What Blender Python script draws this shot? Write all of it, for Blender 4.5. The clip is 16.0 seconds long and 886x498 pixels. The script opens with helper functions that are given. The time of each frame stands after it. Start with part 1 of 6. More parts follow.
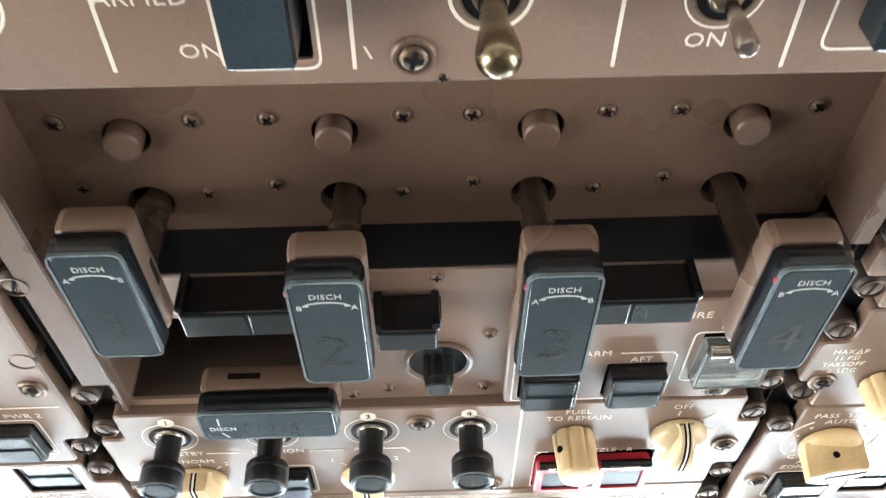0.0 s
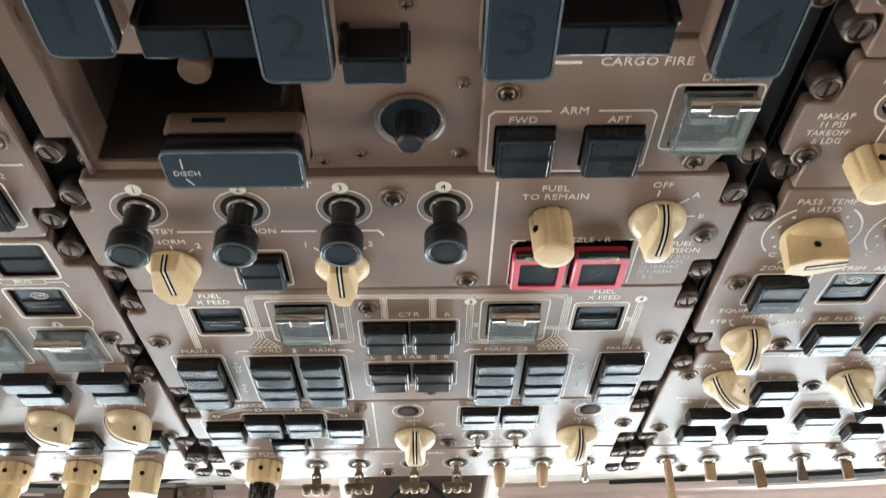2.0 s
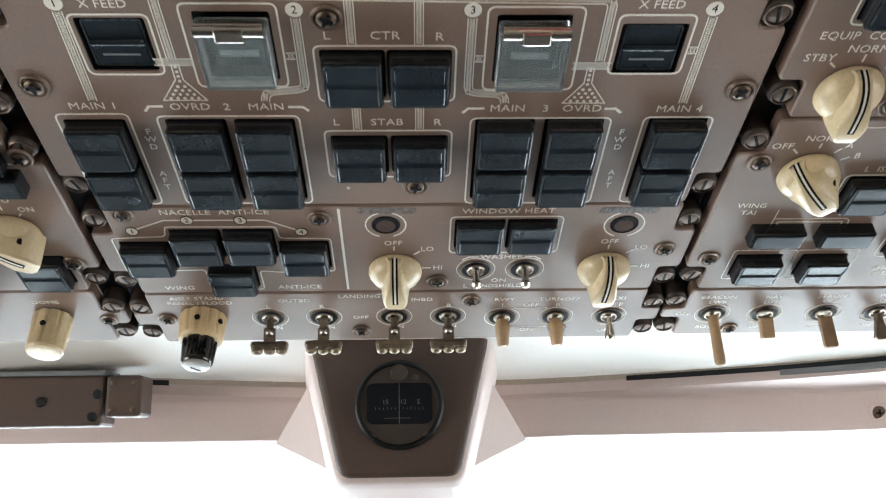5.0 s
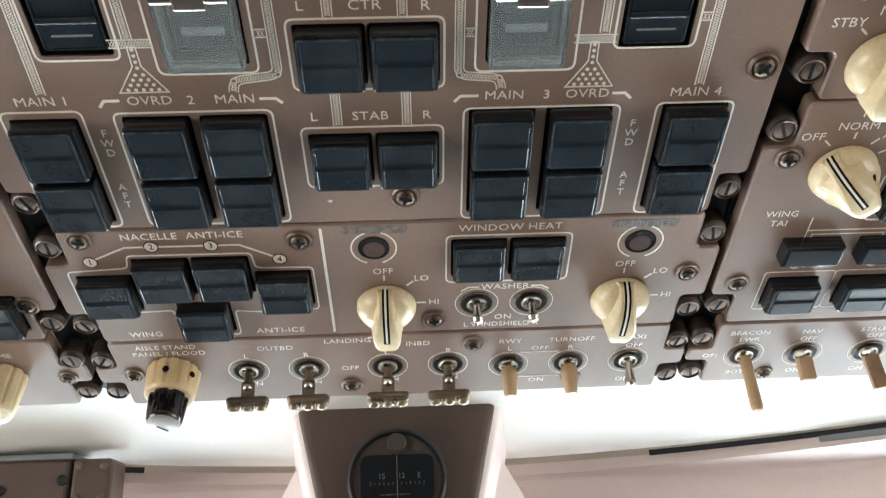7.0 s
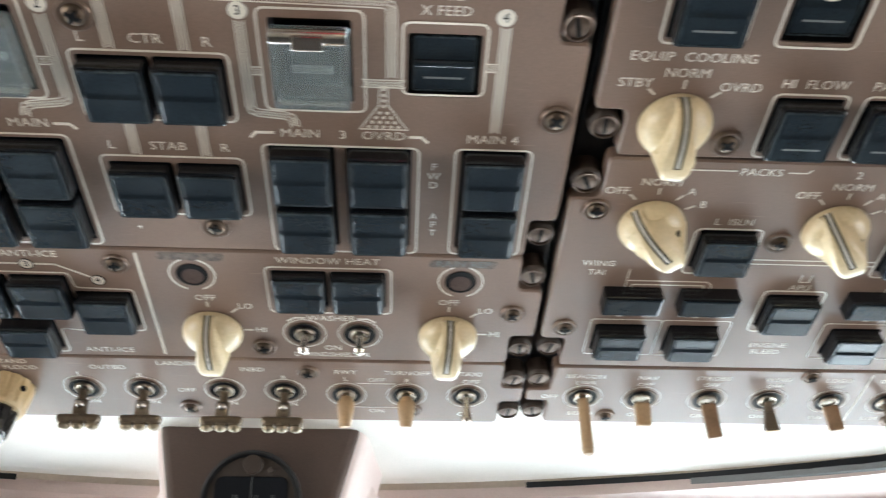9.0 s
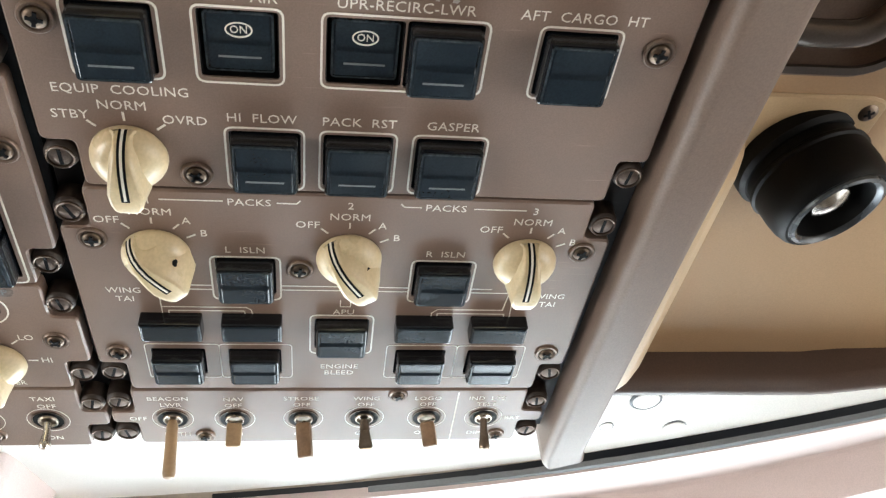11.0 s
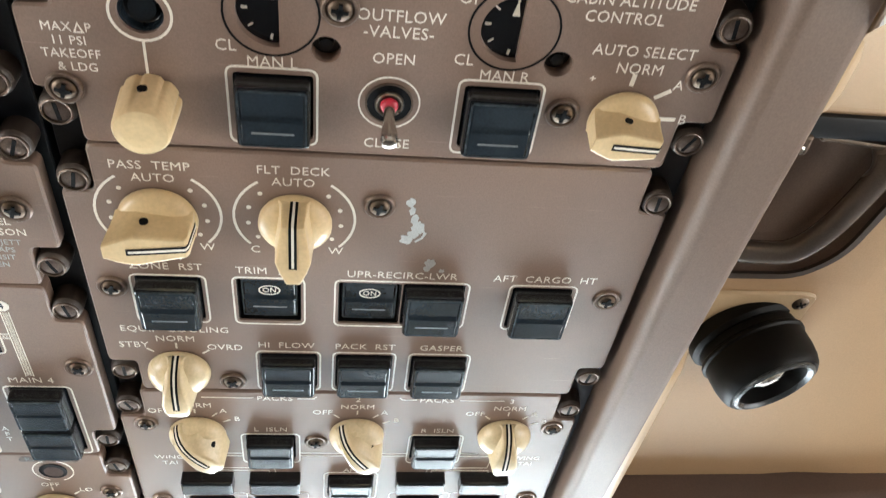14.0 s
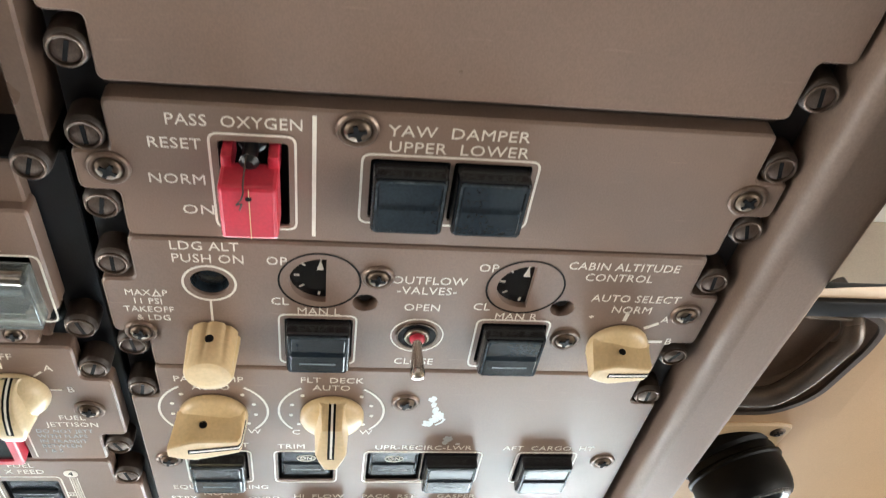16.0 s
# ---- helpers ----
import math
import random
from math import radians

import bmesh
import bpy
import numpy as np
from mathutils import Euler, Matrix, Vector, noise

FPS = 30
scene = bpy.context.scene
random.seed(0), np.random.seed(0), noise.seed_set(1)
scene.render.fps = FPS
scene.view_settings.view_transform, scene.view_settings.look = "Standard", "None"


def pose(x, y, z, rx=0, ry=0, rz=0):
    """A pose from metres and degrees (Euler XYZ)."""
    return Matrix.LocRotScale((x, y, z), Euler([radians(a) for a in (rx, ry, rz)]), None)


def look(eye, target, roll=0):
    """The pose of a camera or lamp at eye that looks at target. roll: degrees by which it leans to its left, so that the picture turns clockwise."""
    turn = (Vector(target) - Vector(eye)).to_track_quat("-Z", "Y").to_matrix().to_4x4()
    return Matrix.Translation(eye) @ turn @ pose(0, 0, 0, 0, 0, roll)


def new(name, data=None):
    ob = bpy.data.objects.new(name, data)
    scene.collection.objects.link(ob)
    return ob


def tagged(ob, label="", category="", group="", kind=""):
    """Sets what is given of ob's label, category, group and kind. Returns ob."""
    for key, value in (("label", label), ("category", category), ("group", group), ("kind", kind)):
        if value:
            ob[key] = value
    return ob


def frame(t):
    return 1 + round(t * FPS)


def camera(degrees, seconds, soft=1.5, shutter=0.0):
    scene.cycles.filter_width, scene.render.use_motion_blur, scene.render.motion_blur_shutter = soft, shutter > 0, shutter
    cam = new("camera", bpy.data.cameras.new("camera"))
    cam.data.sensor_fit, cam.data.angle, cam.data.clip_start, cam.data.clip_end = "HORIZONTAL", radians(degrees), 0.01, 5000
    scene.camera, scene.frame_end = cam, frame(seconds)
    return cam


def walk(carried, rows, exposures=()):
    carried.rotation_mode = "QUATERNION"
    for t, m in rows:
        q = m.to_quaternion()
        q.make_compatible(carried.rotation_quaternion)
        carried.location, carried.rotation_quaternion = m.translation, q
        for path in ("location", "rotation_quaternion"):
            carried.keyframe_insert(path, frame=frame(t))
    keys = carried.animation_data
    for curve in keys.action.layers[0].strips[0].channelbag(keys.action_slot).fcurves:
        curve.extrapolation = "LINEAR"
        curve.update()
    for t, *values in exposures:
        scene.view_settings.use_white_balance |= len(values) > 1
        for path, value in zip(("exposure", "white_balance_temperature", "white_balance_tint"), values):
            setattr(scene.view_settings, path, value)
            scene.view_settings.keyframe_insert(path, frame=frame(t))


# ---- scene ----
cam = camera(55.9, 16.0, 1.2, 0.4)
# world from the plane of the overhead panel: x right, y up the panel (aft), z out of it (down to the eye)
SLOPE = radians(22)
P = Matrix(((1, 0, 0, 0), (0, -math.cos(SLOPE), -math.sin(SLOPE), 0.42), (0, math.sin(SLOPE), -math.cos(SLOPE), 1.70), (0, 0, 0, 1)))
PATH = [
    (0, (-0.00769, 0.36703, 0.12917), (0.0341, -1.1567, -1.1656), 177.40),
    (0.5, (-0.00357, 0.35189, 0.12799), (0.0424, -1.1904, -1.1445), 177.10),
    (1, (-0.00292, 0.34852, 0.14039), (0.0387, -1.2149, -1.1062), 177.79),
    (1.5, (0.00042, 0.34588, 0.15993), (0.0285, -1.2409, -1.0572), 178.76),
    (2, (-0.00001, 0.32978, 0.16558), (0.0329, -1.2839, -1.0155), 178.67),
    (2.5, (-0.00128, 0.31179, 0.16934), (0.0450, -1.3196, -0.9867), 178.42),
    (3, (-0.00466, 0.29230, 0.16945), (0.0493, -1.3448, -0.9782), 178.42),
    (3.5, (-0.00653, 0.26898, 0.17060), (0.0549, -1.3697, -0.9744), 178.57),
    (4, (-0.00451, 0.24781, 0.17221), (0.0650, -1.3898, -0.9738), 178.65),
    (4.5, (-0.00239, 0.22993, 0.17257), (0.0633, -1.4062, -0.9758), 178.51),
    (4.7, (-0.00162, 0.22219, 0.17325), (0.0660, -1.4143, -0.9745), 178.34),
    (6.8, (0.00187, 0.16367, 0.18101), (0.0642, -1.2967, -1.1841), 176.75),
    (7, (0.00255, 0.16515, 0.18023), (0.0673, -1.2773, -1.2037), 176.45),
    (7.5, (0.00147, 0.16587, 0.17946), (0.0673, -1.2507, -1.2308), 176.15),
    (8, (0.00381, 0.16465, 0.18320), (0.0711, -1.2499, -1.2291), 176.59),
    (8.5, (0.02053, 0.16559, 0.18100), (0.0848, -1.2467, -1.2337), 178.39),
    (9, (0.05602, 0.17265, 0.17645), (0.1411, -1.2542, -1.2224), 179.00),
    (9.5, (0.10258, 0.17524, 0.17833), (0.2626, -1.2523, -1.2132), 177.44),
    (10, (0.15297, 0.17900, 0.17908), (0.3926, -1.2420, -1.2078), 175.17),
    (10.2, (0.16292, 0.18065, 0.17445), (0.4489, -1.2597, -1.1833), 173.76),
    (12.3, (0.17757, 0.21527, 0.17538), (0.4597, -1.2047, -1.2046), 173.31),
    (12.5, (0.17610, 0.22088, 0.17435), (0.4541, -1.1973, -1.2082), 173.43),
    (13, (0.17444, 0.23776, 0.16976), (0.4374, -1.1786, -1.2176), 174.14),
    (13.5, (0.17293, 0.25263, 0.16654), (0.4247, -1.1626, -1.2240), 174.70),
    (14, (0.17387, 0.26631, 0.16247), (0.4196, -1.1509, -1.2272), 175.13),
    (14.5, (0.17093, 0.27978, 0.15648), (0.4052, -1.1387, -1.2339), 175.44),
    (15, (0.17009, 0.29466, 0.15010), (0.4010, -1.1236, -1.2410), 175.55),
    (15.5, (0.16486, 0.31203, 0.14392), (0.4054, -1.1133, -1.2383), 175.24),
    (16, (0.16160, 0.33190, 0.14015), (0.4135, -1.1075, -1.2254), 175.29),
]
walk(cam, [(t, P @ look(eye, target, roll)) for t, eye, target, roll in PATH],
     [(0.0, 2.7, 6300, 5), (1.0, 2.4, 6340, 6), (2.0, 1.84, 6440, 7), (3.0, 1.45, 6340, 5), (4.5, 1.3, 6180, 5), (7.0, 1.65, 6280, 6), (8.5, 1.68, 6160, 5), (10.0, 1.68, 6340, 7), (12.5, 1.92, 6340, 6), (14.0, 2.06, 6340, 6), (16.0, 2.14, 6420, 6)])

# ---- sky, sun, window light ----
sky = bpy.data.worlds.new("sky")
sky.use_nodes = True
scene.world = sky
wn = sky.node_tree
tex = wn.nodes.new("ShaderNodeTexSky")
tex.sky_type, tex.sun_disc = "NISHITA", False
tex.sun_elevation, tex.sun_rotation = radians(48), radians(180)
tex.air_density, tex.dust_density = 1.0, 3.0
wn.links.new(tex.outputs[0], wn.nodes["Background"].inputs[0])
wn.nodes["Background"].inputs[1].default_value = 0.15

sun = new("sun", bpy.data.lights.new("sun", "SUN"))
sun.data.energy, sun.data.angle, sun.data.color = 4.0, radians(0.6), (1.0, 0.95, 0.88)
sun.matrix_world = look((0, -3, 5), (0, 0, 1.7))


def window_lamp(name, eye, target, w, h, energy, colour):
    lamp = new(name, bpy.data.lights.new(name, "AREA"))
    lamp.data.shape, lamp.data.size, lamp.data.size_y = "RECTANGLE", w, h
    lamp.data.energy, lamp.data.color = energy, colour
    lamp.matrix_world = look(eye, target)
    return lamp


for side, across, front, flank in ((1, 0.22, 2.0, 0.95), (-1, 0.36, 1.75, 2.2)):
    window_lamp("windshield_light", (side * across, 0.84, 1.45), (side * (across - 0.08), 0.58, 1.67), 0.60, 0.32, front, (0.84, 0.94, 1.0))
    window_lamp("side_window_light", (side * 1.10, -0.02, 1.32), (side * 0.1, 0.45, 1.64), 0.7, 0.42, flank, (1.0, 0.93, 0.85))


# ---- materials ----
def shade(name, base, rough=0.5, metal=0.0, grain=0.0, grain_size=1200.0, stain=0.0, stain_size=30.0, bump=0.0, coat=0.0, second=None, wear=0.0, run=(1, 1, 1)):
    m = bpy.data.materials.new(name)
    m.use_nodes = True
    t, bs = m.node_tree, m.node_tree.nodes["Principled BSDF"]
    n, l = t.nodes.new, t.links.new
    bs.inputs["Roughness"].default_value, bs.inputs["Metallic"].default_value = rough, metal
    bs.inputs["Coat Weight"].default_value = coat
    bs.inputs["Base Color"].default_value = (*base, 1)
    co, info, add = n("ShaderNodeTexCoord"), n("ShaderNodeObjectInfo"), n("ShaderNodeVectorMath")
    add.operation = "ADD"
    l(co.outputs["Object"], add.inputs[0])
    scatter = n("ShaderNodeVectorMath")
    scatter.operation = "SCALE"
    scatter.inputs[0].default_value = (3.1, 1.7, 2.3)
    l(info.outputs["Random"], scatter.inputs["Scale"])
    l(scatter.outputs[0], add.inputs[1])
    fine, broad = n("ShaderNodeTexNoise"), n("ShaderNodeTexNoise")
    for node, size, detail in ((fine, grain_size, 3), (broad, stain_size, 3)):
        node.inputs["Scale"].default_value, node.inputs["Detail"].default_value = size, detail
        l(add.outputs[0], node.inputs["Vector"])
    mix1, mix2 = n("ShaderNodeMix"), n("ShaderNodeMix")
    for node in (mix1, mix2):
        node.data_type = "RGBA"
    other = second or tuple(c * 0.55 for c in base)
    ramp = n("ShaderNodeMapRange")
    ramp.interpolation_type = "SMOOTHSTEP"
    ramp.inputs["From Min"].default_value, ramp.inputs["From Max"].default_value = 0.34, 0.82
    ramp.inputs["To Max"].default_value = stain
    l(broad.outputs["Fac"], ramp.inputs["Value"])
    l(ramp.outputs[0], mix1.inputs["Factor"])
    mix1.inputs["A"].default_value, mix1.inputs["B"].default_value = (*base, 1), (*other, 1)
    speck = n("ShaderNodeMapRange")
    speck.inputs["From Min"].default_value, speck.inputs["From Max"].default_value = 0.35, 0.65
    speck.inputs["To Min"].default_value, speck.inputs["To Max"].default_value = 1 - grain, 1 + grain
    l(fine.outputs["Fac"], speck.inputs["Value"])
    mul = n("ShaderNodeVectorMath")
    mul.operation = "SCALE"
    l(mix1.outputs["Result"], mul.inputs[0])
    l(speck.outputs[0], mul.inputs["Scale"])
    l(mul.outputs[0], bs.inputs["Base Color"])
    rr = n("ShaderNodeMapRange")
    rr.interpolation_type = "SMOOTHSTEP"
    rr.inputs["From Min"].default_value, rr.inputs["From Max"].default_value = 0.15, 0.85
    rr.inputs["To Min"].default_value, rr.inputs["To Max"].default_value = max(0.02, rough * 0.8), min(1, rough * 1.25)
    l(broad.outputs["Fac"], rr.inputs["Value"])
    l(rr.outputs[0], bs.inputs["Roughness"])
    if wear:
        # thin pale scratches and rubbed flecks
        way, thin, pick, over = n("ShaderNodeMapping"), n("ShaderNodeTexNoise"), n("ShaderNodeMapRange"), n("ShaderNodeMix")
        way.inputs["Rotation"].default_value, way.inputs["Scale"].default_value = (0, 0, 0.5 if run == (1, 1, 1) else 0.04), (run[0] * 60, run[1] * 900, run[2] * 60)
        thin.inputs["Scale"].default_value, thin.inputs["Detail"].default_value = 1.0, 2.0
        pick.inputs["From Min"].default_value, pick.inputs["From Max"].default_value, pick.inputs["To Max"].default_value = 0.70, 0.78, wear
        over.data_type = "RGBA"
        over.inputs["B"].default_value = (*[min(1, c * 1.9 + 0.05) for c in base], 1)
        l(add.outputs[0], way.inputs[0])
        l(way.outputs[0], thin.inputs["Vector"])
        l(thin.outputs["Fac"], pick.inputs["Value"])
        l(pick.outputs[0], over.inputs["Factor"])
        l(mul.outputs[0], over.inputs["A"])
        l(over.outputs["Result"], bs.inputs["Base Color"])
    if bump:
        b = n("ShaderNodeBump")
        b.inputs["Strength"].default_value, b.inputs["Distance"].default_value = bump, 0.0002
        l(fine.outputs["Fac"], b.inputs["Height"])
        l(b.outputs[0], bs.inputs["Normal"])
    return m


PANEL = shade("brown_panel_paint", (0.230, 0.157, 0.121), 0.33, 0, 0.08, 2600, 0.6, 22, 0.22, second=(0.160, 0.113, 0.090), wear=0.22)
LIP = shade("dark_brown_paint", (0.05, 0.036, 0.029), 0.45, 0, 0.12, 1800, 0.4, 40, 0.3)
SHAFT = shade("dark_bronze_shaft", (0.075, 0.052, 0.040), 0.24, 0.3, 0.1, 1500, 0.4, 60, 0.05)
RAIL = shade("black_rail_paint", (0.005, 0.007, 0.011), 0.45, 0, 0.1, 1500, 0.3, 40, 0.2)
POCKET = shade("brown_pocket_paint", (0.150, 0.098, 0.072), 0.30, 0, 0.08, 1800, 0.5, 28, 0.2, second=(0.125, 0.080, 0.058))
WHITE = shade("white_lettering", (0.80, 0.75, 0.66), 0.5, 0, 0.04, 2500, 0.3, 200, 0, second=(0.6, 0.53, 0.45))
BLACK = shade("black_button_plastic", (0.006, 0.008, 0.011), 0.20, 0, 0.1, 1500, 0.4, 60, 0.02, second=(0.012, 0.014, 0.018))
LENS = shade("smoked_button_lens", (0.012, 0.0185, 0.0255), 0.19, 0, 0.12, 1500, 0.5, 70, 0.02, second=(0.028, 0.038, 0.046))
FIRELENS = shade("dark_handle_lens", (0.026, 0.039, 0.050), 0.17, 0, 0.1, 1500, 0.4, 60, 0.0, second=(0.034, 0.050, 0.062))
LEGEND = shade("grey_white_legend", (0.44, 0.46, 0.45), 0.4, 0, 0.1, 1500, 0.4, 200)
DIGIT = shade("smoked_digit", (0.019, 0.028, 0.035), 0.22, 0, 0.1, 1500, 0.3, 90, 0.0)
RIM = shade("clear_lens_edge", (0.19, 0.24, 0.27), 0.18, 0.3, 0.08, 1500, 0.7, 160, 0.0, second=(0.06, 0.08, 0.09))
# near-black for print, and for slots, wells and gaps whose shade is coloured in
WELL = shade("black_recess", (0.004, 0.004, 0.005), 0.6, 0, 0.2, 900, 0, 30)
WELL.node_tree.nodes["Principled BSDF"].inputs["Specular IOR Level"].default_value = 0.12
CREAM = shade("cream_knob_plastic", (0.69, 0.52, 0.295), 0.34, 0, 0.05, 900, 0.45, 120, 0.05, coat=0.15, second=(0.54, 0.375, 0.18))
PALE = shade("pale_cream_plastic", (0.70, 0.565, 0.350), 0.30, 0, 0.05, 900, 0.5, 110, 0.04, coat=0.25, second=(0.58, 0.44, 0.25))
WOOD = shade("tan_switch_sleeve", (0.32, 0.20, 0.118), 0.36, 0, 0.08, 900, 0.8, 160, 0.05, second=(0.15, 0.09, 0.05))
SLEEVE = shade("tan_plastic_sleeve", (0.47, 0.32, 0.185), 0.36, 0, 0.06, 900, 0.5, 160, 0.05, second=(0.43, 0.29, 0.15))
KNOBBLACK = shade("black_knob_plastic", (0.005, 0.0065, 0.009), 0.36, 0, 0.15, 900, 0.4, 100, 0.04, second=(0.012, 0.013, 0.015))
CUP = shade("brown_screw_cup", (0.20, 0.142, 0.11), 0.34, 0.5, 0.1, 2500, 0.6, 300, 0.1, second=(0.12, 0.08, 0.06))
COLLAR = shade("bright_collar_metal", (0.42, 0.37, 0.31), 0.30, 1.0, 0.1, 2500, 0.6, 260, 0.05, second=(0.2, 0.16, 0.12))
STEEL = shade("worn_steel", (0.155, 0.12, 0.093), 0.44, 1.0, 0.12, 2500, 0.8, 300, 0.15, second=(0.16, 0.11, 0.08))
FAST = shade("bronzed_fastener", (0.17, 0.125, 0.10), 0.42, 0.85, 0.15, 2500, 0.8, 300, 0.15, second=(0.08, 0.055, 0.042))
DIAL = shade("blue_black_dial", (0.004, 0.0055, 0.009), 0.55, 0, 0.1, 900, 0.3, 90)
DIAL.node_tree.nodes["Principled BSDF"].inputs["Specular IOR Level"].default_value = 0.2
GLOSS = shade("glossy_black_plastic", (0.006, 0.006, 0.007), 0.07, 0, 0.1, 900, 0.3, 90, 0.0, coat=0.4)
CAP = shade("satin_grey_cap", (0.42, 0.40, 0.37), 0.32, 0.2, 0.06, 1500, 0.4, 120, 0.02)
CHROME = shade("worn_chrome", (0.60, 0.57, 0.53), 0.20, 1.0, 0.05, 2500, 0.5, 220, 0, second=(0.36, 0.32, 0.27))
BRONZE = shade("dark_bronze_lever", (0.20, 0.158, 0.115), 0.34, 0.7, 0.1, 1500, 0.5, 200, 0.05)
STUD = shade("satin_brass_stud", (0.34, 0.29, 0.215), 0.36, 0.8, 0.08, 2500, 0.6, 220, 0, second=(0.22, 0.17, 0.1))
BRASS = shade("aged_brass", (0.30, 0.255, 0.18), 0.24, 1.0, 0.08, 2500, 0.6, 220, 0, second=(0.22, 0.17, 0.1))
RED = shade("red_guard_paint", (0.58, 0.035, 0.065), 0.36, 0, 0.06, 1200, 0.4, 150, 0.1, coat=0.2, second=(0.40, 0.02, 0.04))
TAN = shade("tan_liner", (0.385, 0.242, 0.130), 0.55, 0, 0.05, 1500, 0.25, 9, 0.35, second=(0.32, 0.207, 0.112))
PLATE = shade("tan_lamp_plate", (0.50, 0.36, 0.215), 0.36, 0, 0.05, 1500, 0.3, 30, 0.1, second=(0.42, 0.30, 0.17))
OFFWHITE = shade("off_white_liner", (0.88, 0.85, 0.80), 0.5, 0, 0.04, 1500, 0.25, 12, 0.15, second=(0.75, 0.71, 0.66))
PINK = shade("rose_brown_trim", (0.72, 0.60, 0.57), 0.5, 0, 0.05, 1500, 0.3, 10, 0.25, second=(0.65, 0.53, 0.50))
BROWN = shade("dark_brown_trim", (0.088, 0.056, 0.044), 0.5, 0, 0.10, 1500, 0.4, 14, 0.3)
BEAM = shade("worn_brown_beam", (0.165, 0.112, 0.084), 0.42, 0.05, 0.10, 1600, 0.5, 12, 0.15, second=(0.115, 0.076, 0.056), wear=0.12, run=(7, 0.02, 7))
LAMPBLACK = shade("matt_black_lamp_paint", (0.003, 0.003, 0.003), 0.50, 0, 0.2, 1500, 0.4, 60, 0.1)
LAMPBLACK.node_tree.nodes["Principled BSDF"].inputs["Specular IOR Level"].default_value = 0.15
RINGGREY = shade("worn_ring_paint", (0.05, 0.055, 0.06), 0.25, 0.3, 0.1, 1500, 0.5, 80, 0.05, second=(0.12, 0.13, 0.14))
GRIP = shade("worn_grip_paint", (0.125, 0.105, 0.092), 0.24, 0.4, 0.08, 1500, 0.5, 40, 0.1, second=(0.10, 0.07, 0.055))
GREY = shade("grey_seal", (0.20, 0.21, 0.22), 0.5, 0, 0.08, 1500, 0.2, 20, 0.2)
DARKGREY = shade("dark_grey_paint", (0.085, 0.065, 0.058), 0.42, 0, 0.10, 1500, 0.3, 20, 0.2)
CHIP = shade("bare_aluminium", (0.60, 0.60, 0.58), 0.38, 0.6, 0.08, 2000, 0.3, 200, 0.2)
SMUDGE = shade("rubbed_paint", (0.11, 0.085, 0.07), 0.5, 0, 0.35, 900, 0.9, 350, 0.2, second=(0.22, 0.16, 0.13))
FLOOR = shade("grey_carpet", (0.20, 0.18, 0.165), 0.9, 0, 0.3, 700, 0.3, 4, 0.5)
WALLS = shade("beige_wall_liner", (0.58, 0.50, 0.41), 0.6, 0, 0.05, 900, 0.3, 4, 0.2)
APRON = shade("pale_concrete", (0.62, 0.61, 0.59), 0.9, 0, 0.1, 30, 0.4, 0.15, 0)
GLASS = bpy.data.materials.new("clear_guard_plastic")
GLASS.use_nodes = True
g = GLASS.node_tree.nodes["Principled BSDF"]
g.inputs["Base Color"].default_value = (0.80, 0.86, 0.86, 1)
g.inputs["Roughness"].default_value, g.inputs["Transmission Weight"].default_value, g.inputs["IOR"].default_value = 0.05, 0.90, 1.30
scuff, cut = GLASS.node_tree.nodes.new("ShaderNodeTexNoise"), GLASS.node_tree.nodes.new("ShaderNodeMapRange")
scuff.inputs["Scale"].default_value = 160
cut.inputs["To Min"].default_value, cut.inputs["To Max"].default_value = 0.0, 0.06
GLASS.node_tree.links.new(scuff.outputs["Fac"], cut.inputs["Value"])
GLASS.node_tree.links.new(cut.outputs[0], g.inputs["Roughness"])
PLUG = shade("matt_brown_plug", (0.085, 0.058, 0.05), 0.85, 0, 0.1, 900, 0.3, 60)
PLUG.node_tree.nodes["Principled BSDF"].inputs["Specular IOR Level"].default_value = 0.1
PANE = bpy.data.materials.new("window_glass")
PANE.use_nodes = True
g = PANE.node_tree.nodes["Principled BSDF"]
g.inputs["Roughness"].default_value, g.inputs["Transmission Weight"].default_value, g.inputs["IOR"].default_value = 0.0, 1.0, 1.05

# ---- mesh helpers, in millimetres ----
MM = 0.001
kept = {}


def finish(bm, name, smooth=True):
    me = bpy.data.meshes.new(name)
    bmesh.ops.recalc_face_normals(bm, faces=bm.faces)
    if smooth:
        for f in bm.faces:
            f.smooth = True
        for e in bm.edges:
            if len(e.link_faces) == 2:
                s, b = sorted(f.calc_area() for f in e.link_faces)
                if e.calc_face_angle(0) > radians(38) or (b > 6 * s and e.calc_face_angle(0) > radians(4)):
                    e.smooth = False
    bm.to_mesh(me)
    bm.free()
    return me


def part(name, source, material, parent, at=(0, 0, 0), turn=0.0, label="", tilt=0.0):
    """One mesh object under a thing or a part; at in millimetres in the parent's frame."""
    me = source if isinstance(source, bpy.types.Mesh) else finish(source, name)
    if not me.materials:
        me.materials.append(material)
    ob = new(name, me)
    ob.parent = parent
    ob.location = [c * MM for c in at]
    ob.rotation_euler = (radians(tilt), 0, radians(turn))
    if label:
        tagged(ob, label=label)
    return ob


def cached(key, make):
    if key not in kept:
        kept[key] = finish(make(), key[0])
    return kept[key]


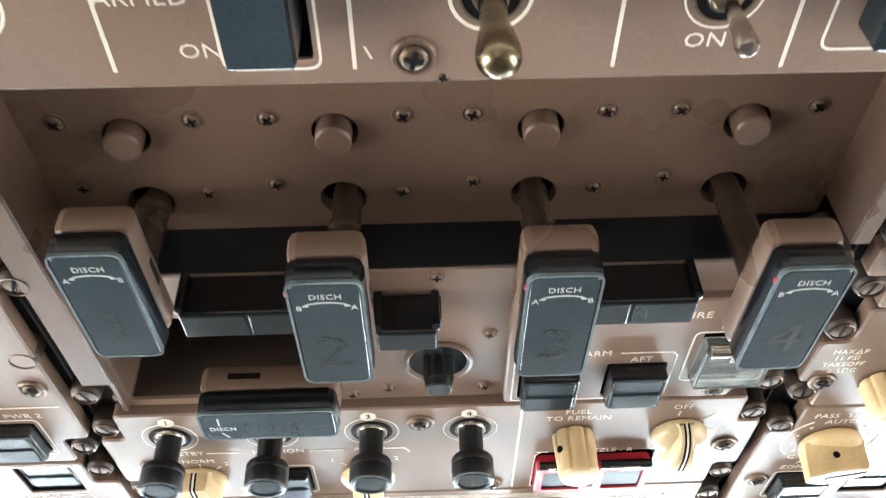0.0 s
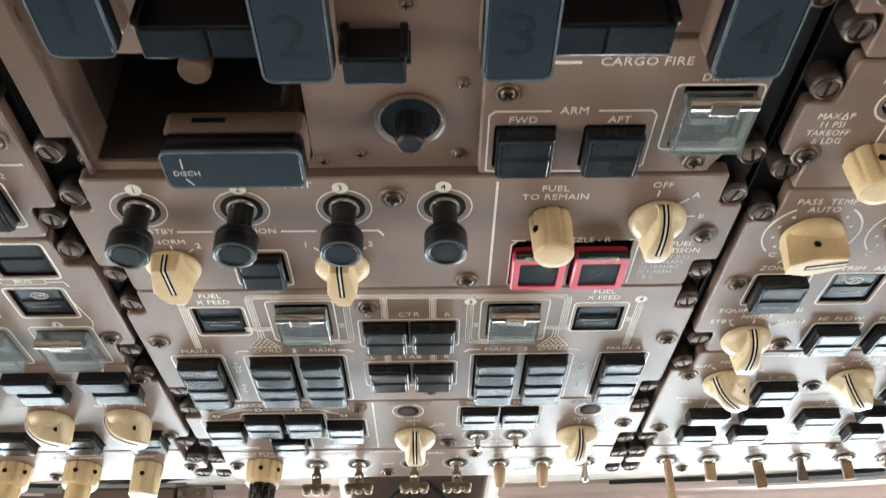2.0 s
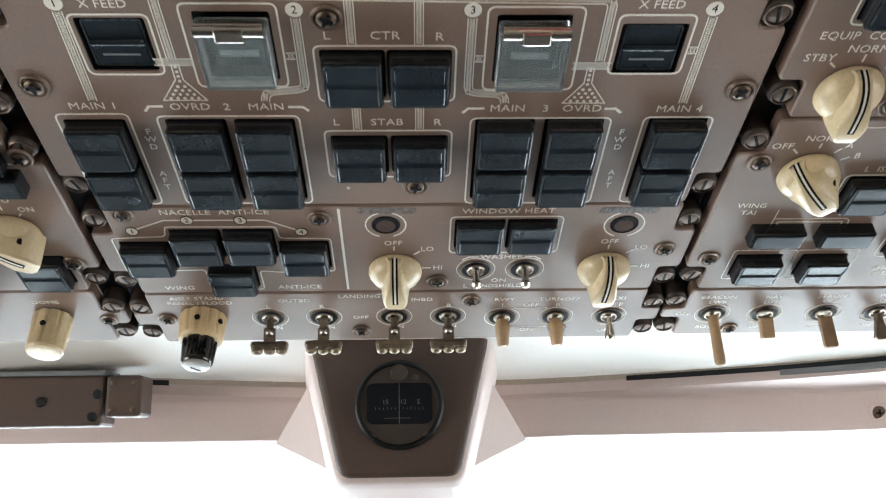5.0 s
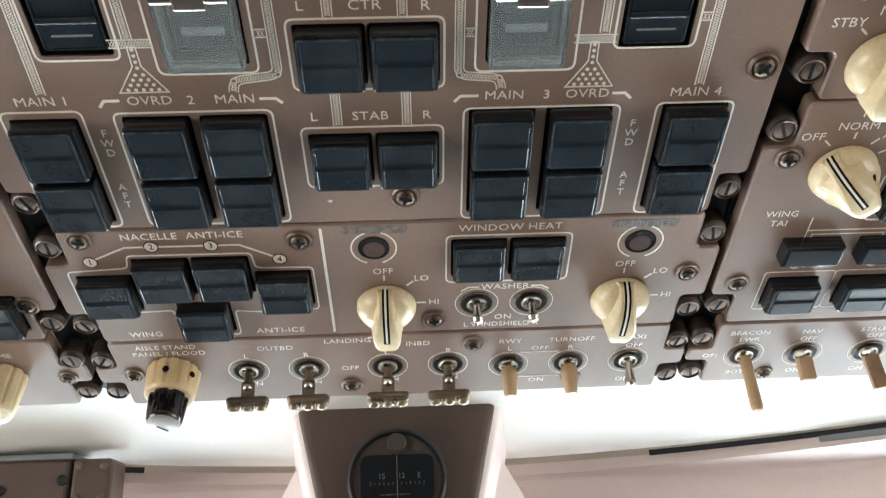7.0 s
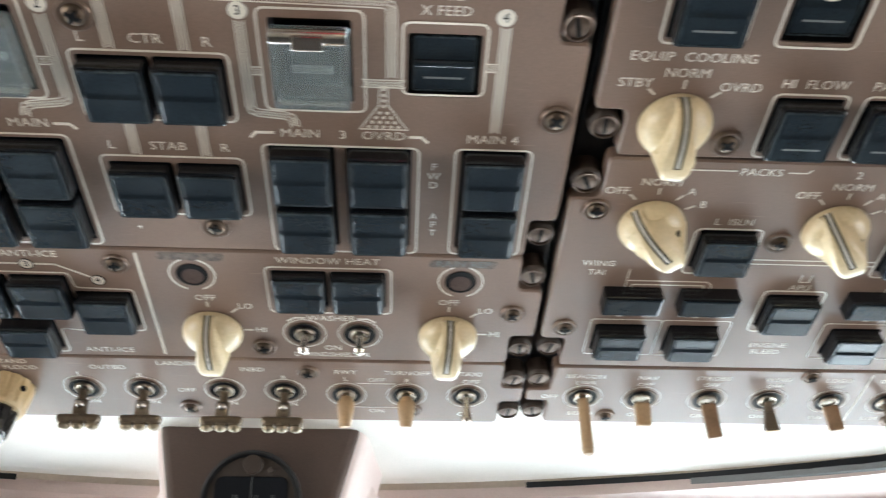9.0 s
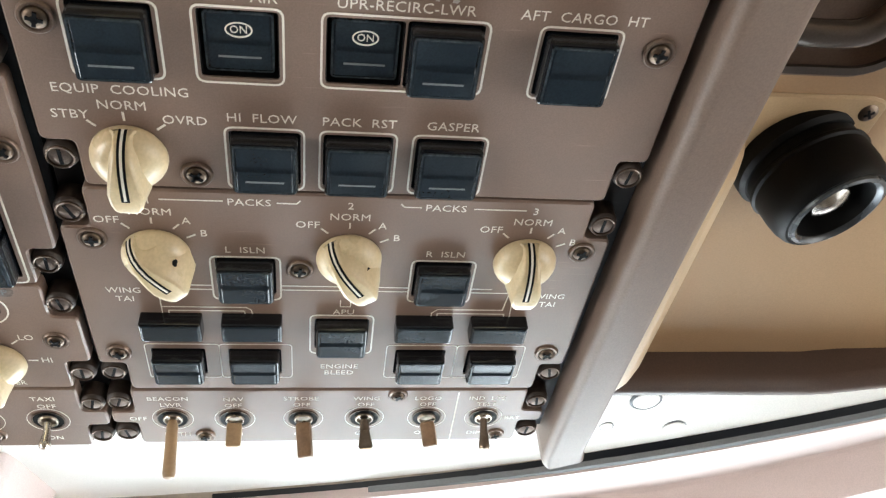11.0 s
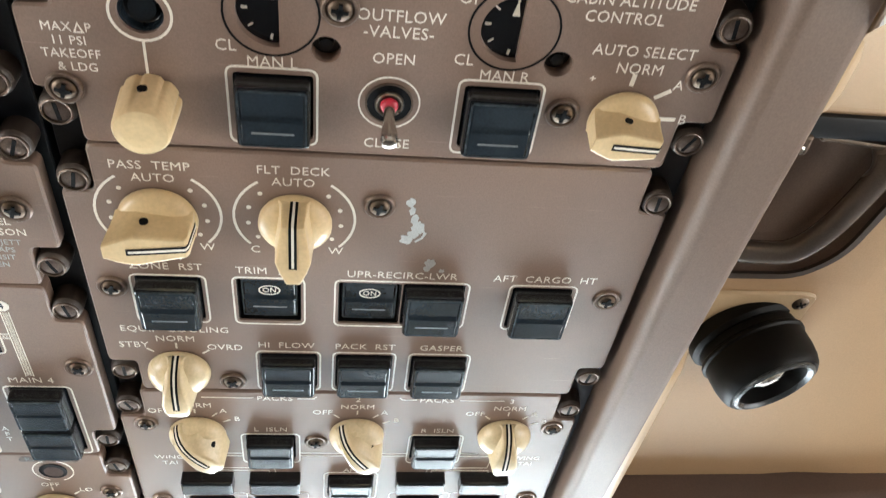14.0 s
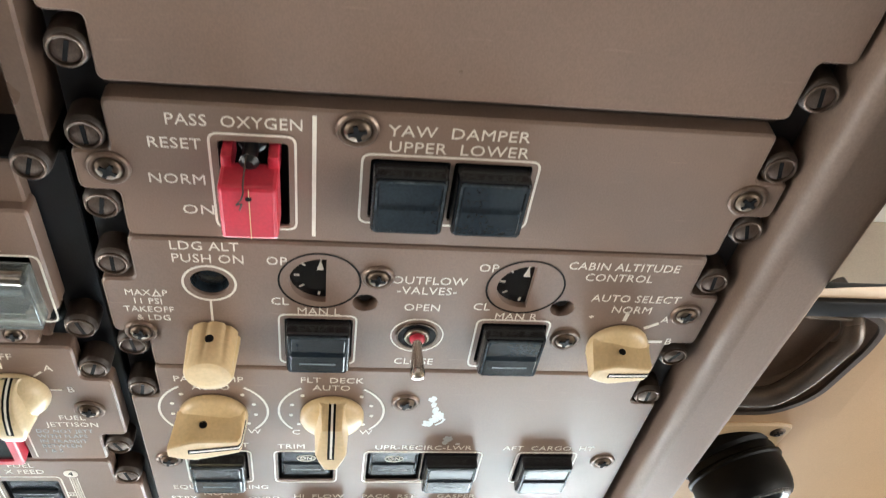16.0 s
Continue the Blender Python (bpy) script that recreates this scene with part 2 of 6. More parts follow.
def box(w, h, d, bevel=0.4, z=0.0, taper=0.0):
    bm = bmesh.new()
    bmesh.ops.create_cube(bm, size=1)
    for v in bm.verts:
        k = 1 - taper if v.co.z > 0 else 1
        v.co = Vector((v.co.x * w * k, v.co.y * h * k, (v.co.z + 0.5) * d + z)) * MM
    if bevel:
        bmesh.ops.bevel(bm, geom=bm.edges[:], offset=bevel * MM, segments=2, affect="EDGES", profile=0.5)
    return bm


def lathe(profile, seg=24, flutes=0, depth=0.0, caps=True):
    bm, rings = bmesh.new(), []
    for r, z in profile:
        ring = []
        for i in range(seg):
            a = 2 * math.pi * i / seg
            k = 1 - depth * max(0.0, math.cos(a * flutes)) ** 3 if flutes and r > 3 and z < 0.82 * profile[-1][1] else 1
            ring.append(bm.verts.new((r * k * math.cos(a) * MM, r * k * math.sin(a) * MM, z * MM)))
        rings.append(ring)
    for a, b in zip(rings, rings[1:]):
        for i in range(seg):
            bm.faces.new((a[i], a[(i + 1) % seg], b[(i + 1) % seg], b[i]))
    if caps:
        bm.faces.new(rings[0])
        bm.faces.new(rings[-1])
    return bm


def join(*bms):
    out = bmesh.new()
    for b in bms:
        tmp = bpy.data.meshes.new("tmp")
        b.to_mesh(tmp)
        b.free()
        out.from_mesh(tmp)
        bpy.data.meshes.remove(tmp)
    return out


def moved(bm, m):
    bmesh.ops.transform(bm, matrix=m, verts=bm.verts)
    return bm


def rounded(points, r, n=4):
    """A polygon with its corners rounded."""
    out = []
    for i, p in enumerate(points):
        a, p, b = Vector(points[i - 1]), Vector(p), Vector(points[(i + 1) % len(points)])
        u, v = (a - p).normalized(), (b - p).normalized()
        k = min(r, (a - p).length * 0.45, (b - p).length * 0.45)
        s, e = p + u * k, p + v * k
        for j in range(n + 1):
            f = j / n
            out.append(tuple((1 - f) ** 2 * s + 2 * f * (1 - f) * p + f * f * e))
    return out


def rect(x, y, w, h, r=1.0):
    w, h = w / 2, h / 2
    return rounded([(x - w, y - h), (x + w, y - h), (x + w, y + h), (x - w, y + h)], r)


def circle(x, y, r, n=24):
    return [(x + r * math.cos(2 * math.pi * i / n), y + r * math.sin(2 * math.pi * i / n)) for i in range(n)]


def inset(poly, d):
    out = []
    for i, p in enumerate(poly):
        a, p, b = Vector(poly[i - 1]), Vector(p), Vector(poly[(i + 1) % len(poly)])
        u, v = (p - a).normalized(), (b - p).normalized()
        nrm = Vector((-(u.y + v.y), u.x + v.x))
        nrm = nrm.normalized() / max(0.4, math.sqrt(max(0.0, (1 + u.dot(v)) / 2)))
        out.append(tuple(p + nrm * d))
    return out


def sheet(outer, holes=(), z0=-5.0, z1=0.0, chamfer=0.5, floor=False):
    """A plate with a chamfered rim and holes through it."""
    bm = bmesh.new()

    def loop(points, z):
        return [bm.verts.new((x * MM, y * MM, z * MM)) for x, y in points]

    def wall(a, b):
        for i in range(len(a)):
            j = (i + 1) % len(a)
            bm.faces.new((a[i], a[j], b[j], b[i]))

    edges = []

    def rim(vs):
        for i in range(len(vs)):
            edges.append(bm.edges.new((vs[i], vs[(i + 1) % len(vs)])))

    top = loop(inset(outer, chamfer), z1) if chamfer else loop(outer, z1)
    rim(top)
    below = top
    if chamfer:
        below = loop(outer, z1 - chamfer)
        wall(below, top)
    wall(loop(outer, z0), below)
    for h in holes:
        a = loop(h, z1)
        rim(a)
        wall(a, loop(h, z0))
    got = bmesh.ops.triangle_fill(bm, use_beauty=True, use_dissolve=False, edges=edges)
    return bm


def ribbon(points, w, z0=0.0, z1=0.12, closed=False):
    """A thin raised line along a path."""
    bm, rows, n = bmesh.new(), [], len(points)
    for i, p in enumerate(points):
        a = Vector(points[i - 1] if closed or i else p)
        b = Vector(points[(i + 1) % n] if closed or i < n - 1 else p)
        p = Vector(p)
        u = (p - a).normalized() if (p - a).length > 1e-6 else (b - p).normalized()
        v = (b - p).normalized() if (b - p).length > 1e-6 else u
        nrm = Vector((-(u.y + v.y), u.x + v.x)).normalized() / max(0.5, math.sqrt(max(0.0, (1 + u.dot(v)) / 2)))
        rows.append([bm.verts.new(((p.x + s * nrm.x * w / 2) * MM, (p.y + s * nrm.y * w / 2) * MM, z * MM)) for s, z in ((-1, z0), (-1, z1), (1, z1), (1, z0))])
    for i in range(n if closed else n - 1):
        a, b = rows[i], rows[(i + 1) % n]
        for k in range(3):
            bm.faces.new((a[k], a[k + 1], b[k + 1], b[k]))
    return bm


def tube(points, r, seg=12, caps=True):
    """A round bar along a path of points, in millimetres."""
    bm, rings = bmesh.new(), []
    pts = [Vector(p) for p in points]
    for i, p in enumerate(pts):
        d = (pts[min(i + 1, len(pts) - 1)] - pts[max(i - 1, 0)]).normalized()
        side = d.cross(Vector((0.13, 0.21, 1))).normalized()
        up = side.cross(d)
        rr = r[i] if isinstance(r, (list, tuple)) else r
        rings.append([bm.verts.new((p + (side * math.cos(2 * math.pi * k / seg) + up * math.sin(2 * math.pi * k / seg)) * rr) * MM) for k in range(seg)])
    for a, b in zip(rings, rings[1:]):
        for k in range(seg):
            bm.faces.new((a[k], a[(k + 1) % seg], b[(k + 1) % seg], b[k]))
    if caps:
        bm.faces.new(rings[0])
        bm.faces.new(rings[-1])
    return bm


def curve(points, n=8):
    """A smooth path through points."""
    pts, out = [Vector(p) for p in points], []
    for i in range(len(pts) - 1):
        a, b, c, d = pts[max(i - 1, 0)], pts[i], pts[i + 1], pts[min(i + 2, len(pts) - 1)]
        for j in range(n):
            f = j / n
            out.append(0.5 * (2 * b + (c - a) * f + (2 * a - 5 * b + 4 * c - d) * f * f + (3 * b - a - 3 * c + d) * f ** 3))
    return [tuple(p) for p in out] + [tuple(pts[-1])]


WORDS = []


def taper(length):
    """A flat lever that widens towards its square end."""
    bm, rings = bmesh.new(), []
    for z, w, d in ((3.4, 1.7, 1.5), (5.0, 1.9, 1.6), (length - 0.6, 2.7, 2.1), (length, 2.4, 1.9)):
        rings.append([bm.verts.new((a * MM, b * MM, z * MM)) for a, b in rounded([(-w, -d), (w, -d), (w, d), (-w, d)], 0.7, 2)])
    for a, b in zip(rings, rings[1:]):
        for i in range(len(a)):
            bm.faces.new((a[i], a[(i + 1) % len(a)], b[(i + 1) % len(b)], b[i]))
    bm.faces.new(rings[-1])
    return bm


class Module:
    """One panel unit of the overhead: an Empty with its plate, fasteners, lettering and controls. Places are in panel millimetres."""

    def __init__(self, name, label, x, y, z=0.0, category="control panel", group="overhead panel modules", m=None):
        self.x, self.y, self.z = x, y, z
        self.root = tagged(new(name), label=label, category=category, group=group)
        self.root.empty_display_size = 0.01
        self.root.matrix_world = m or P @ pose(x * MM, y * MM, z * MM)
        self.holes = []

    def at(self, x, y, z=0.0):
        return (x - self.x, y - self.y, z - self.z)

    def local(self, points):
        return [(px - self.x, py - self.y) for px, py in points]

    def plate(self, outline, z0=-5.0, z1=0.0, material=None, chamfer=0.6, name="plate"):
        return part(name, sheet(self.local(outline), [self.local(h) for h in self.holes], z0, z1, chamfer), material or PANEL, self.root)

    def text(self, x, y, words, h=2.6, wide=1.0, align="CENTER", turn=0.0, z=0.0):
        WORDS.append((self.root, self.at(x, y, z + 0.02), words, h, wide, align, turn))

    def line(self, points, w=0.5, closed=False, name="marking_line", z=0.0):
        part(name, ribbon(self.local(points), w, z, z + 0.12, closed), WHITE, self.root)

    def outline(self, x0, x1, y0, y1, r=2.2, w=0.55):
        self.line(rect((x0 + x1) / 2, (y0 + y1) / 2, x1 - x0, y1 - y0, r), w, True, "marking_frame")

    def screw(self, x, y, z=0.0, r=3.4, flush=None):
        def cup():
            return lathe([(r * 1.35, 0), (r * 1.33, 0.4), (r * 1.2, 0.8), (r * 1.02, 0.75), (r * 0.92, 0.3)], 24)

        def head():
            return lathe([(r * 0.86, 0.2), (r * 0.86, 0.7), (r * 0.76, 1.15), (r * 0.5, 1.5), (r * 0.2, 1.62)], 24)

        def cross():
            return join(box(r * 1.16, r * 0.27, 0.7, 0, 1.06), box(r * 0.27, r * 1.16, 0.7, 0, 1.06), lathe([(r * 0.32, 1.1), (r * 0.32, 1.72), (r * 0.1, 1.72)], 8))

        s = part("screw", cached(("screw_cup", r, flush is None), cup), flush or CUP, self.root, self.at(x, y, z), random.uniform(0, 90))
        part("screw_head", cached(("screw_head", r, flush is None), head), flush or STEEL, s, label="worn cross-slot screw head")
        part("screw_slot", cached(("screw_slot", r), cross), WELL, s)
        return s

    def turnlock(self, x, y, z=0.0):
        def lug():
            return lathe([(4.5, -14), (4.4, -1.6), (4.0, -0.5), (3.7, -0.3), (3.4, -0.9)], 24)

        def head():
            return lathe([(3.0, -1.4), (3.0, -0.35), (2.7, -0.15), (0.5, -0.1)], 20)

        def ring():
            return lathe([(3.7, -0.9), (3.75, 0.05), (3.5, 0.25), (3.15, 0.1), (3.1, -0.8)], 24, 0, 0.0, False)

        s = part("turnlock_fastener", cached(("turnlock_lug",), lug), LIP, self.root, self.at(x, y, z))
        part("fastener_head", cached(("turnlock_head",), head), FAST, s, label="slotted bronze fastener head")
        part("fastener_rim", cached(("turnlock_rim",), ring), FAST, s)
        part("fastener_slot", cached(("turnlock_slot",), lambda: box(5.0, 0.95, 0.3, 0, -0.34)), WELL, s, (0, 0, 0), random.gauss(95, 16))

    # ---- controls ----
    def hole(self, x, y, w=17.6, h=17.6, r=1.0):
        self.holes.append(rect(x, y, w, h, r))

    def well(self, x, y, w=17.6, h=17.6, depth=7.0):
        part("button_well", sheet(rect(0, 0, w + 1.6, h + 1.6, 0.5), (rect(0, 0, w - 0.5, h - 0.5, 0.5),), -depth, -0.6, 0), WELL, self.root, self.at(x, y))
        part("well_floor", box(w + 1.6, h + 1.6, 0.8, 0, -depth - 0.8), WELL, self.root, self.at(x, y))

    def button(self, x, y, w=16.4, h=16.4, up=5.0, bar=False, on=False, own_hole=True):
        """A square push-button with a lens in two halves."""
        if own_hole:
            self.hole(x, y, w + 1.2, h + 1.2)
            self.well(x, y, w + 1.2, h + 1.2)
        b = part("push_button", cached(("button_cap", w, h), lambda: box(w, h, 10, 0.9, -10)), BLACK, self.root, self.at(x, y, up))

        def window():
            """The upper half is dished towards the fold, the lower half lies flat."""
            bm, half = bmesh.new(), w / 2 - 1.1
            rows = ((h * 0.445, 0.15), (h * 0.425, 0.42), (h * 0.34, 0.40), (h * 0.22, 0.33), (h * 0.09, 0.29), (h * 0.02, 0.31), (h * 0.0, 0.52), (h * -0.03, 0.58), (h * -0.42, 0.52), (h * -0.445, 0.15))
            grid = [[bm.verts.new((sx * MM, sy * MM, sz * MM)) for sx in (-half, -half + 0.5, half - 0.5, half)] for sy, sz in rows]
            for line in grid:
                line[0].co.z -= 0.25 * MM
                line[3].co.z -= 0.25 * MM
            for p, q in zip(grid, grid[1:]):
                for i in range(3):
                    bm.faces.new((p[i], p[i + 1], q[i + 1], q[i]))
            return bm

        part("lens", cached(("button_lens", w, h), window), LENS, b, label="smoked two-part button lens")
        part("lens_rim", cached(("button_rim", w, h), lambda: ribbon(rect(0, 0, w - 1.7, h - 1.7, 0.8), 0.5, -0.2, 0.42, True)), FAINT, b)
        if bar:
            part("flow_bar", cached(("flow_bar", w), lambda: box(w * 0.58, 0.55, 0.1, 0, 0.53)), DARKWHITE, b, (0, -h * 0.22, 0))
        if on:
            part("legend_ring", cached(("legend_ring",), lambda: ribbon([(3.0 * math.cos(a), 1.9 * math.sin(a)) for a in [i * math.pi / 12 for i in range(24)]], 0.35, 0.3, 0.5, True)), WHITE, b, (0, h * 0.20, 0))
            WORDS.append((b, (0, h * 0.20, 0.46), "ON", 2.0, 0.9, "CENTER", 0))
        return b

    def flat_button(self, x, y, w=18.4, h=9.6, up=6.0):
        b = part("indicator_light", cached(("flat_cap", w, h), lambda: box(w, h, up + 4, 0.6, -up - 4)), BLACK, self.root, self.at(x, y, up))
        part("lens", cached(("flat_lens", w, h), lambda: box(w - 1.6, h - 1.6, 0.7, 0.3, -0.3)), LENS, b)
        return b

    def guarded(self, x, y, w=19.0, h=21.0, up=4.0, red=False, own_hole=True):
        """A button under a hinged cover."""
        if own_hole:
            deep = 27 if red else 24
            self.hole(x, y + (deep - 24) / 2, 20, deep)
            self.well(x, y + (deep - 24) / 2, 20, deep)
        b = part("push_button", cached(("button_cap", 15.6, 15.6), lambda: box(15.6, 15.6, 10, 0.7, -10)), BLACK, self.root, self.at(x, y - 0.5, -1.5))
        part("lens", cached(("guard_lens",), lambda: box(13.4, 13.4, 0.4, 0.15)), LENS, b)
        part("flow_bar", cached(("guard_flow_bar",), lambda: join(box(10.5, 0.35, 0.1, 0, 0.4), moved(box(10.5, 0.35, 0.1, 0, 0.4), pose(0, -0.002, 0)), moved(box(10.5, 1.4, 0.06, 0, 0.38), pose(0, -0.001, 0)))), DARKWHITE, b, (0, -1.0, 0.15))

        def cover():
            """A clear moulded lid: a thin top with a skirt all round."""
            bm = bmesh.new()

            def loop(d, z):
                return [bm.verts.new((px * MM, py * MM, z * MM)) for px, py in inset(rect(0, 0, w, h, 1.0), d)]

            rings = [loop(0.9, 0), loop(0, 0), loop(0, up + 0.7), loop(0.35, up + 1.05)]
            inner = [rings[0], loop(0.9, up)]
            for a, b in list(zip(rings, rings[1:])) + [tuple(inner)]:
                for i in range(len(a)):
                    bm.faces.new((a[i], a[(i + 1) % len(a)], b[(i + 1) % len(b)], b[i]))
            bm.faces.new(rings[-1])
            bm.faces.new(inner[1])
            return bm

        if red:
            c = part("guard_cover", sheet(rect(0, 0, 18.4, 18.6, 1.3), (rect(0, 0, 13.4, 13.4, 0.8),), -2.0, up, 0.5), RED, self.root, self.at(x, y - 0.4), label="red hinged switch guard frame")
            part("guard_window", box(13.6, 13.6, 0.8, 0, up - 1.5), LENS, c)
            pin = part("hinge", tube([(-8.6, 0, 0), (8.6, 0, 0)], 1.5, 14), KNOBBLACK, c, (0, 11.0, up - 0.6), label="black hinge with a bright spring clip")
            part("hinge_clip", box(10.5, 2.0, 0.7, 0.3, 1.1), CHROME, pin, (-0.6, 0, 0))
        else:
            c = part("guard_cover", cached(("guard_cover", w, h, up), cover), GLASS, self.root, self.at(x, y - 0.4), label="clear plastic hinged switch guard")
        if red:
            return c
        hinge = part("hinge", cached(("guard_hinge", w), lambda: moved(tube([(-w * 0.46, 0, 0), (w * 0.46, 0, 0)], 1.9, 14), pose(0, 0, 0))), CHROME, c, (0, h / 2 - 0.4, up + 0.6), label="bright metal hinge pin")
        part("hinge_clip", cached(("guard_clip", w), lambda: box(w * 0.40, 4.0, 1.4, 0.5, 0.9)), CHROME, hinge, (0, -0.6, 0))
        return c

    def bar_knob(self, x, y, turn=0.0, size=1.0, material=None, wide=1.0, hole=0, tall=1.0):
        """A selector knob with a bar grip and an index line that runs over its ridge."""
        def skirt():
            if material is PALE:
                return lathe([(10.0, 0.4), (10.4, 1.0), (10.4, 2.2), (10.0, 3.6), (8.8, 5.4), (6.6, 7.0), (3.5, 8.0), (0.5, 8.3)], 40)
            return lathe([(10.0, 0.4), (10.3, 1.0), (10.3, 2.6), (9.5, 3.8), (7.2, 4.8), (3, 5.4)], 32)

        # rows along the grip: y, half width, top
        rows = ((9.7, 3.2, 4.6), (9.1, 3.3, 11.2), (8.4, 3.4, 12.2), (0.5, 4.6, 13.2), (-4.0, 5.2, 13.7), (-7.6, 4.1, 14.1), (-11.4, 2.5, 14.3))
        if material is PALE:
            rows = ((10.2, 2.1, 2.9), (9.9, 2.3, 4.6), (9.0, 2.5, 6.8), (7.4, 2.7, 8.9), (5.0, 3.0, 10.6), (2.0, 3.5, 11.8), (-1.5, 4.2, 12.4), (-5.0, 4.8, 12.7), (-8.4, 4.4, 12.7), (-10.6, 3.7, 12.5), (-11.6, 3.1, 12.1))

        def grip():
            bm, sec = bmesh.new(), []
            for yy, half, top in rows:
                slope = 10 * (wide - 1) * (1 if -6 < yy < 6 else 0.45) if material is PALE and wide > 1 else 0
                half *= wide if wide > 1 and material is not PALE else 1
                ring = []
                for s in (-1, 1):
                    side = [(min(9.6, half + slope + (1.8 if -8 < yy < 9 else 1.0)), 2.4), (min(8.8, half + slope * 0.72 + 1.0), 5.0), (half + slope * 0.36 + 0.5, 8.2), (half + slope * 0.08 + 0.1, top - 1.0), (half - 0.25, top - 0.3), (half - 0.9, top)] if material is PALE and top > 9 else [(half + 1.2, 2.6), (half + 0.5, 3.4 + 0.1 * (top - 4)), (half + 0.15, 3.8 + 0.28 * (top - 4)), (half - 0.25, top - 0.6), (half - 0.5, top - 0.15), (half - 0.9, top)]
                    ring.append([bm.verts.new((s * a * MM, (yy + (0.0 if yy > -9 else 0.12 * (13 - b))) * MM, b * MM)) for a, b in side])
                sec.append(ring[0] + ring[1][::-1])
            for a, b in zip(sec, sec[1:]):
                for i in range(len(a)):
                    bm.faces.new((a[i], a[(i + 1) % len(a)], b[(i + 1) % len(b)], b[i]))
            bm.faces.new(sec[0])
            bm.faces.new(sec[-1])
            return bm

        def strip(w, lift, last):
            def make():
                bm, line = bmesh.new(), []
                for yy, zz in [(rows[0][0] + 0.1, 2.6 if material is PALE else 3.2)] + [(r[0] + 0.04, r[2] + 0.04) for r in rows if r[0] > last[0]] + [last]:
                    line.append([bm.verts.new((s * w * MM, (yy + 0.7 * lift * max(0, yy / 9)) * MM, (zz + lift * (1.0 if yy < 9 else 0.4)) * MM)) for s in (-1, 1)])
                for a, b in zip(line, line[1:]):
                    bm.faces.new((a[0], a[1], b[1], b[0]))
                got = bmesh.ops.extrude_face_region(bm, geom=bm.faces[:])
                bmesh.ops.translate(bm, vec=(0, -0.3 * MM, -0.5 * MM), verts=[v for v in got["geom"] if isinstance(v, bmesh.types.BMVert)])
                return bm
            return make

        m = material or PALE
        k = part("selector_knob", cached(("knob_skirt", m.name), skirt), m, self.root, self.at(x, y), turn)
        k.scale = (size * 0.95, size * 0.95, size * 0.95 * tall)
        part("knob_grip", cached(("knob_grip", m.name, wide), grip), m, k)
        part("index_line", cached(("knob_line_dark", m.name), strip(1.1, 0.10, (-6.8, 12.74) if m is PALE else (-5.8, 13.9))), WELL, k, label="black index line")
        part("index_line", cached(("knob_line_white", m.name), strip(0.36, 0.18, (-6.3, 12.74) if m is PALE else (-5.3, 13.86))), WHITE, k, label="white index line")
        for s in (hole,) if hole else ():
            sloped = material is PALE and wide > 1
            part("set_screw", cached(("set_screw",), lambda: lathe([(1.15, 0), (1.15, 0.5), (0.6, 0.5)], 12)), WELL, k, (s * (4.3 + 5 * (wide - 1)), -2.6, 7.3) if sloped else (s * 5.25, -1.8, 8.0)).rotation_euler = (0, radians(s * (62 if sloped else 90)), 0)
        return k

    def round_knob(self, x, y, r=7.6, h=17.0, material=None, name="round_knob", z=0.0, flutes=8, deep=0.09, turn=11.0):
        m = material or CREAM
        key = ("round_knob", r, h, m.name, flutes, deep)
        k = part(name, cached(key, lambda: lathe([(r, 0.5), (r, 2.0), (r * 0.97, h * 0.5), (r * 0.93, h - 1.2), (r * 0.84, h - 0.2), (r * 0.6, h)], 96, flutes, deep)), m, self.root, self.at(x, y, z), turn)
        part("set_screw", cached(("set_screw",), lambda: lathe([(1.15, 0), (1.15, 0.5), (0.6, 0.5)], 12)), WELL, k, (r * 0.17, r * 0.925, min(h * 0.45, 7)), 0).rotation_euler = (radians(-90), 0, radians(-11))
        if name != "round_knob":
            part("set_screw", cached(("set_screw",), lambda: None), WELL, k, (r * 0.9, r * 0.27, min(h * 0.4, 6)), 0).rotation_euler = (0, radians(90), radians(17))
        return k

    def pull_knob(self, x, y):
        """A black start knob: a neck and a wide cupped head."""
        self.line(circle(x, y, 8.6, 28), 0.35, True, "marking_ring")
        k = part("pull_knob", cached(("pull_head",), lambda: lathe([(3.9, 9.0), (6.0, 10.2), (6.6, 11.2), (6.6, 12.6), (6.4, 13.0), (6.6, 13.4), (6.6, 17.4), (6.2, 18.2), (5.4, 18.4), (4.8, 17.9), (0.6, 17.8)], 40)), KNOBBLACK, self.root, self.at(x, y))
        part("neck", cached(("pull_neck",), lambda: lathe([(3.9, 0.5), (3.8, 9.4), (4.6, 10.0)], 24)), KNOBBLACK, k)
        part("face_rim", cached(("pull_rim",), lambda: lathe([(6.35, 17.9), (6.25, 18.3), (6.0, 18.4), (5.85, 18.3)], 40, 0, 0.0, False)), RIM, k, label="bright worn rim of the knob face")
        part("face_disc", cached(("pull_face",), lambda: lathe([(4.6, 17.7), (4.4, 18.0), (0.5, 18.05)], 32)), FIRELENS, k)
        part("collar", cached(("pull_collar",), lambda: lathe([(5.1, -3), (5.1, 0.6), (4.7, 1.2), (4.0, 1.2)], 24)), CHROME, k, label="bright worn collar ring")
        # flat black disc painted as the shadow round the collar
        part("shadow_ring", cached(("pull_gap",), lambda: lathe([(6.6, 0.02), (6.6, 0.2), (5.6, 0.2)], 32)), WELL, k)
        return k

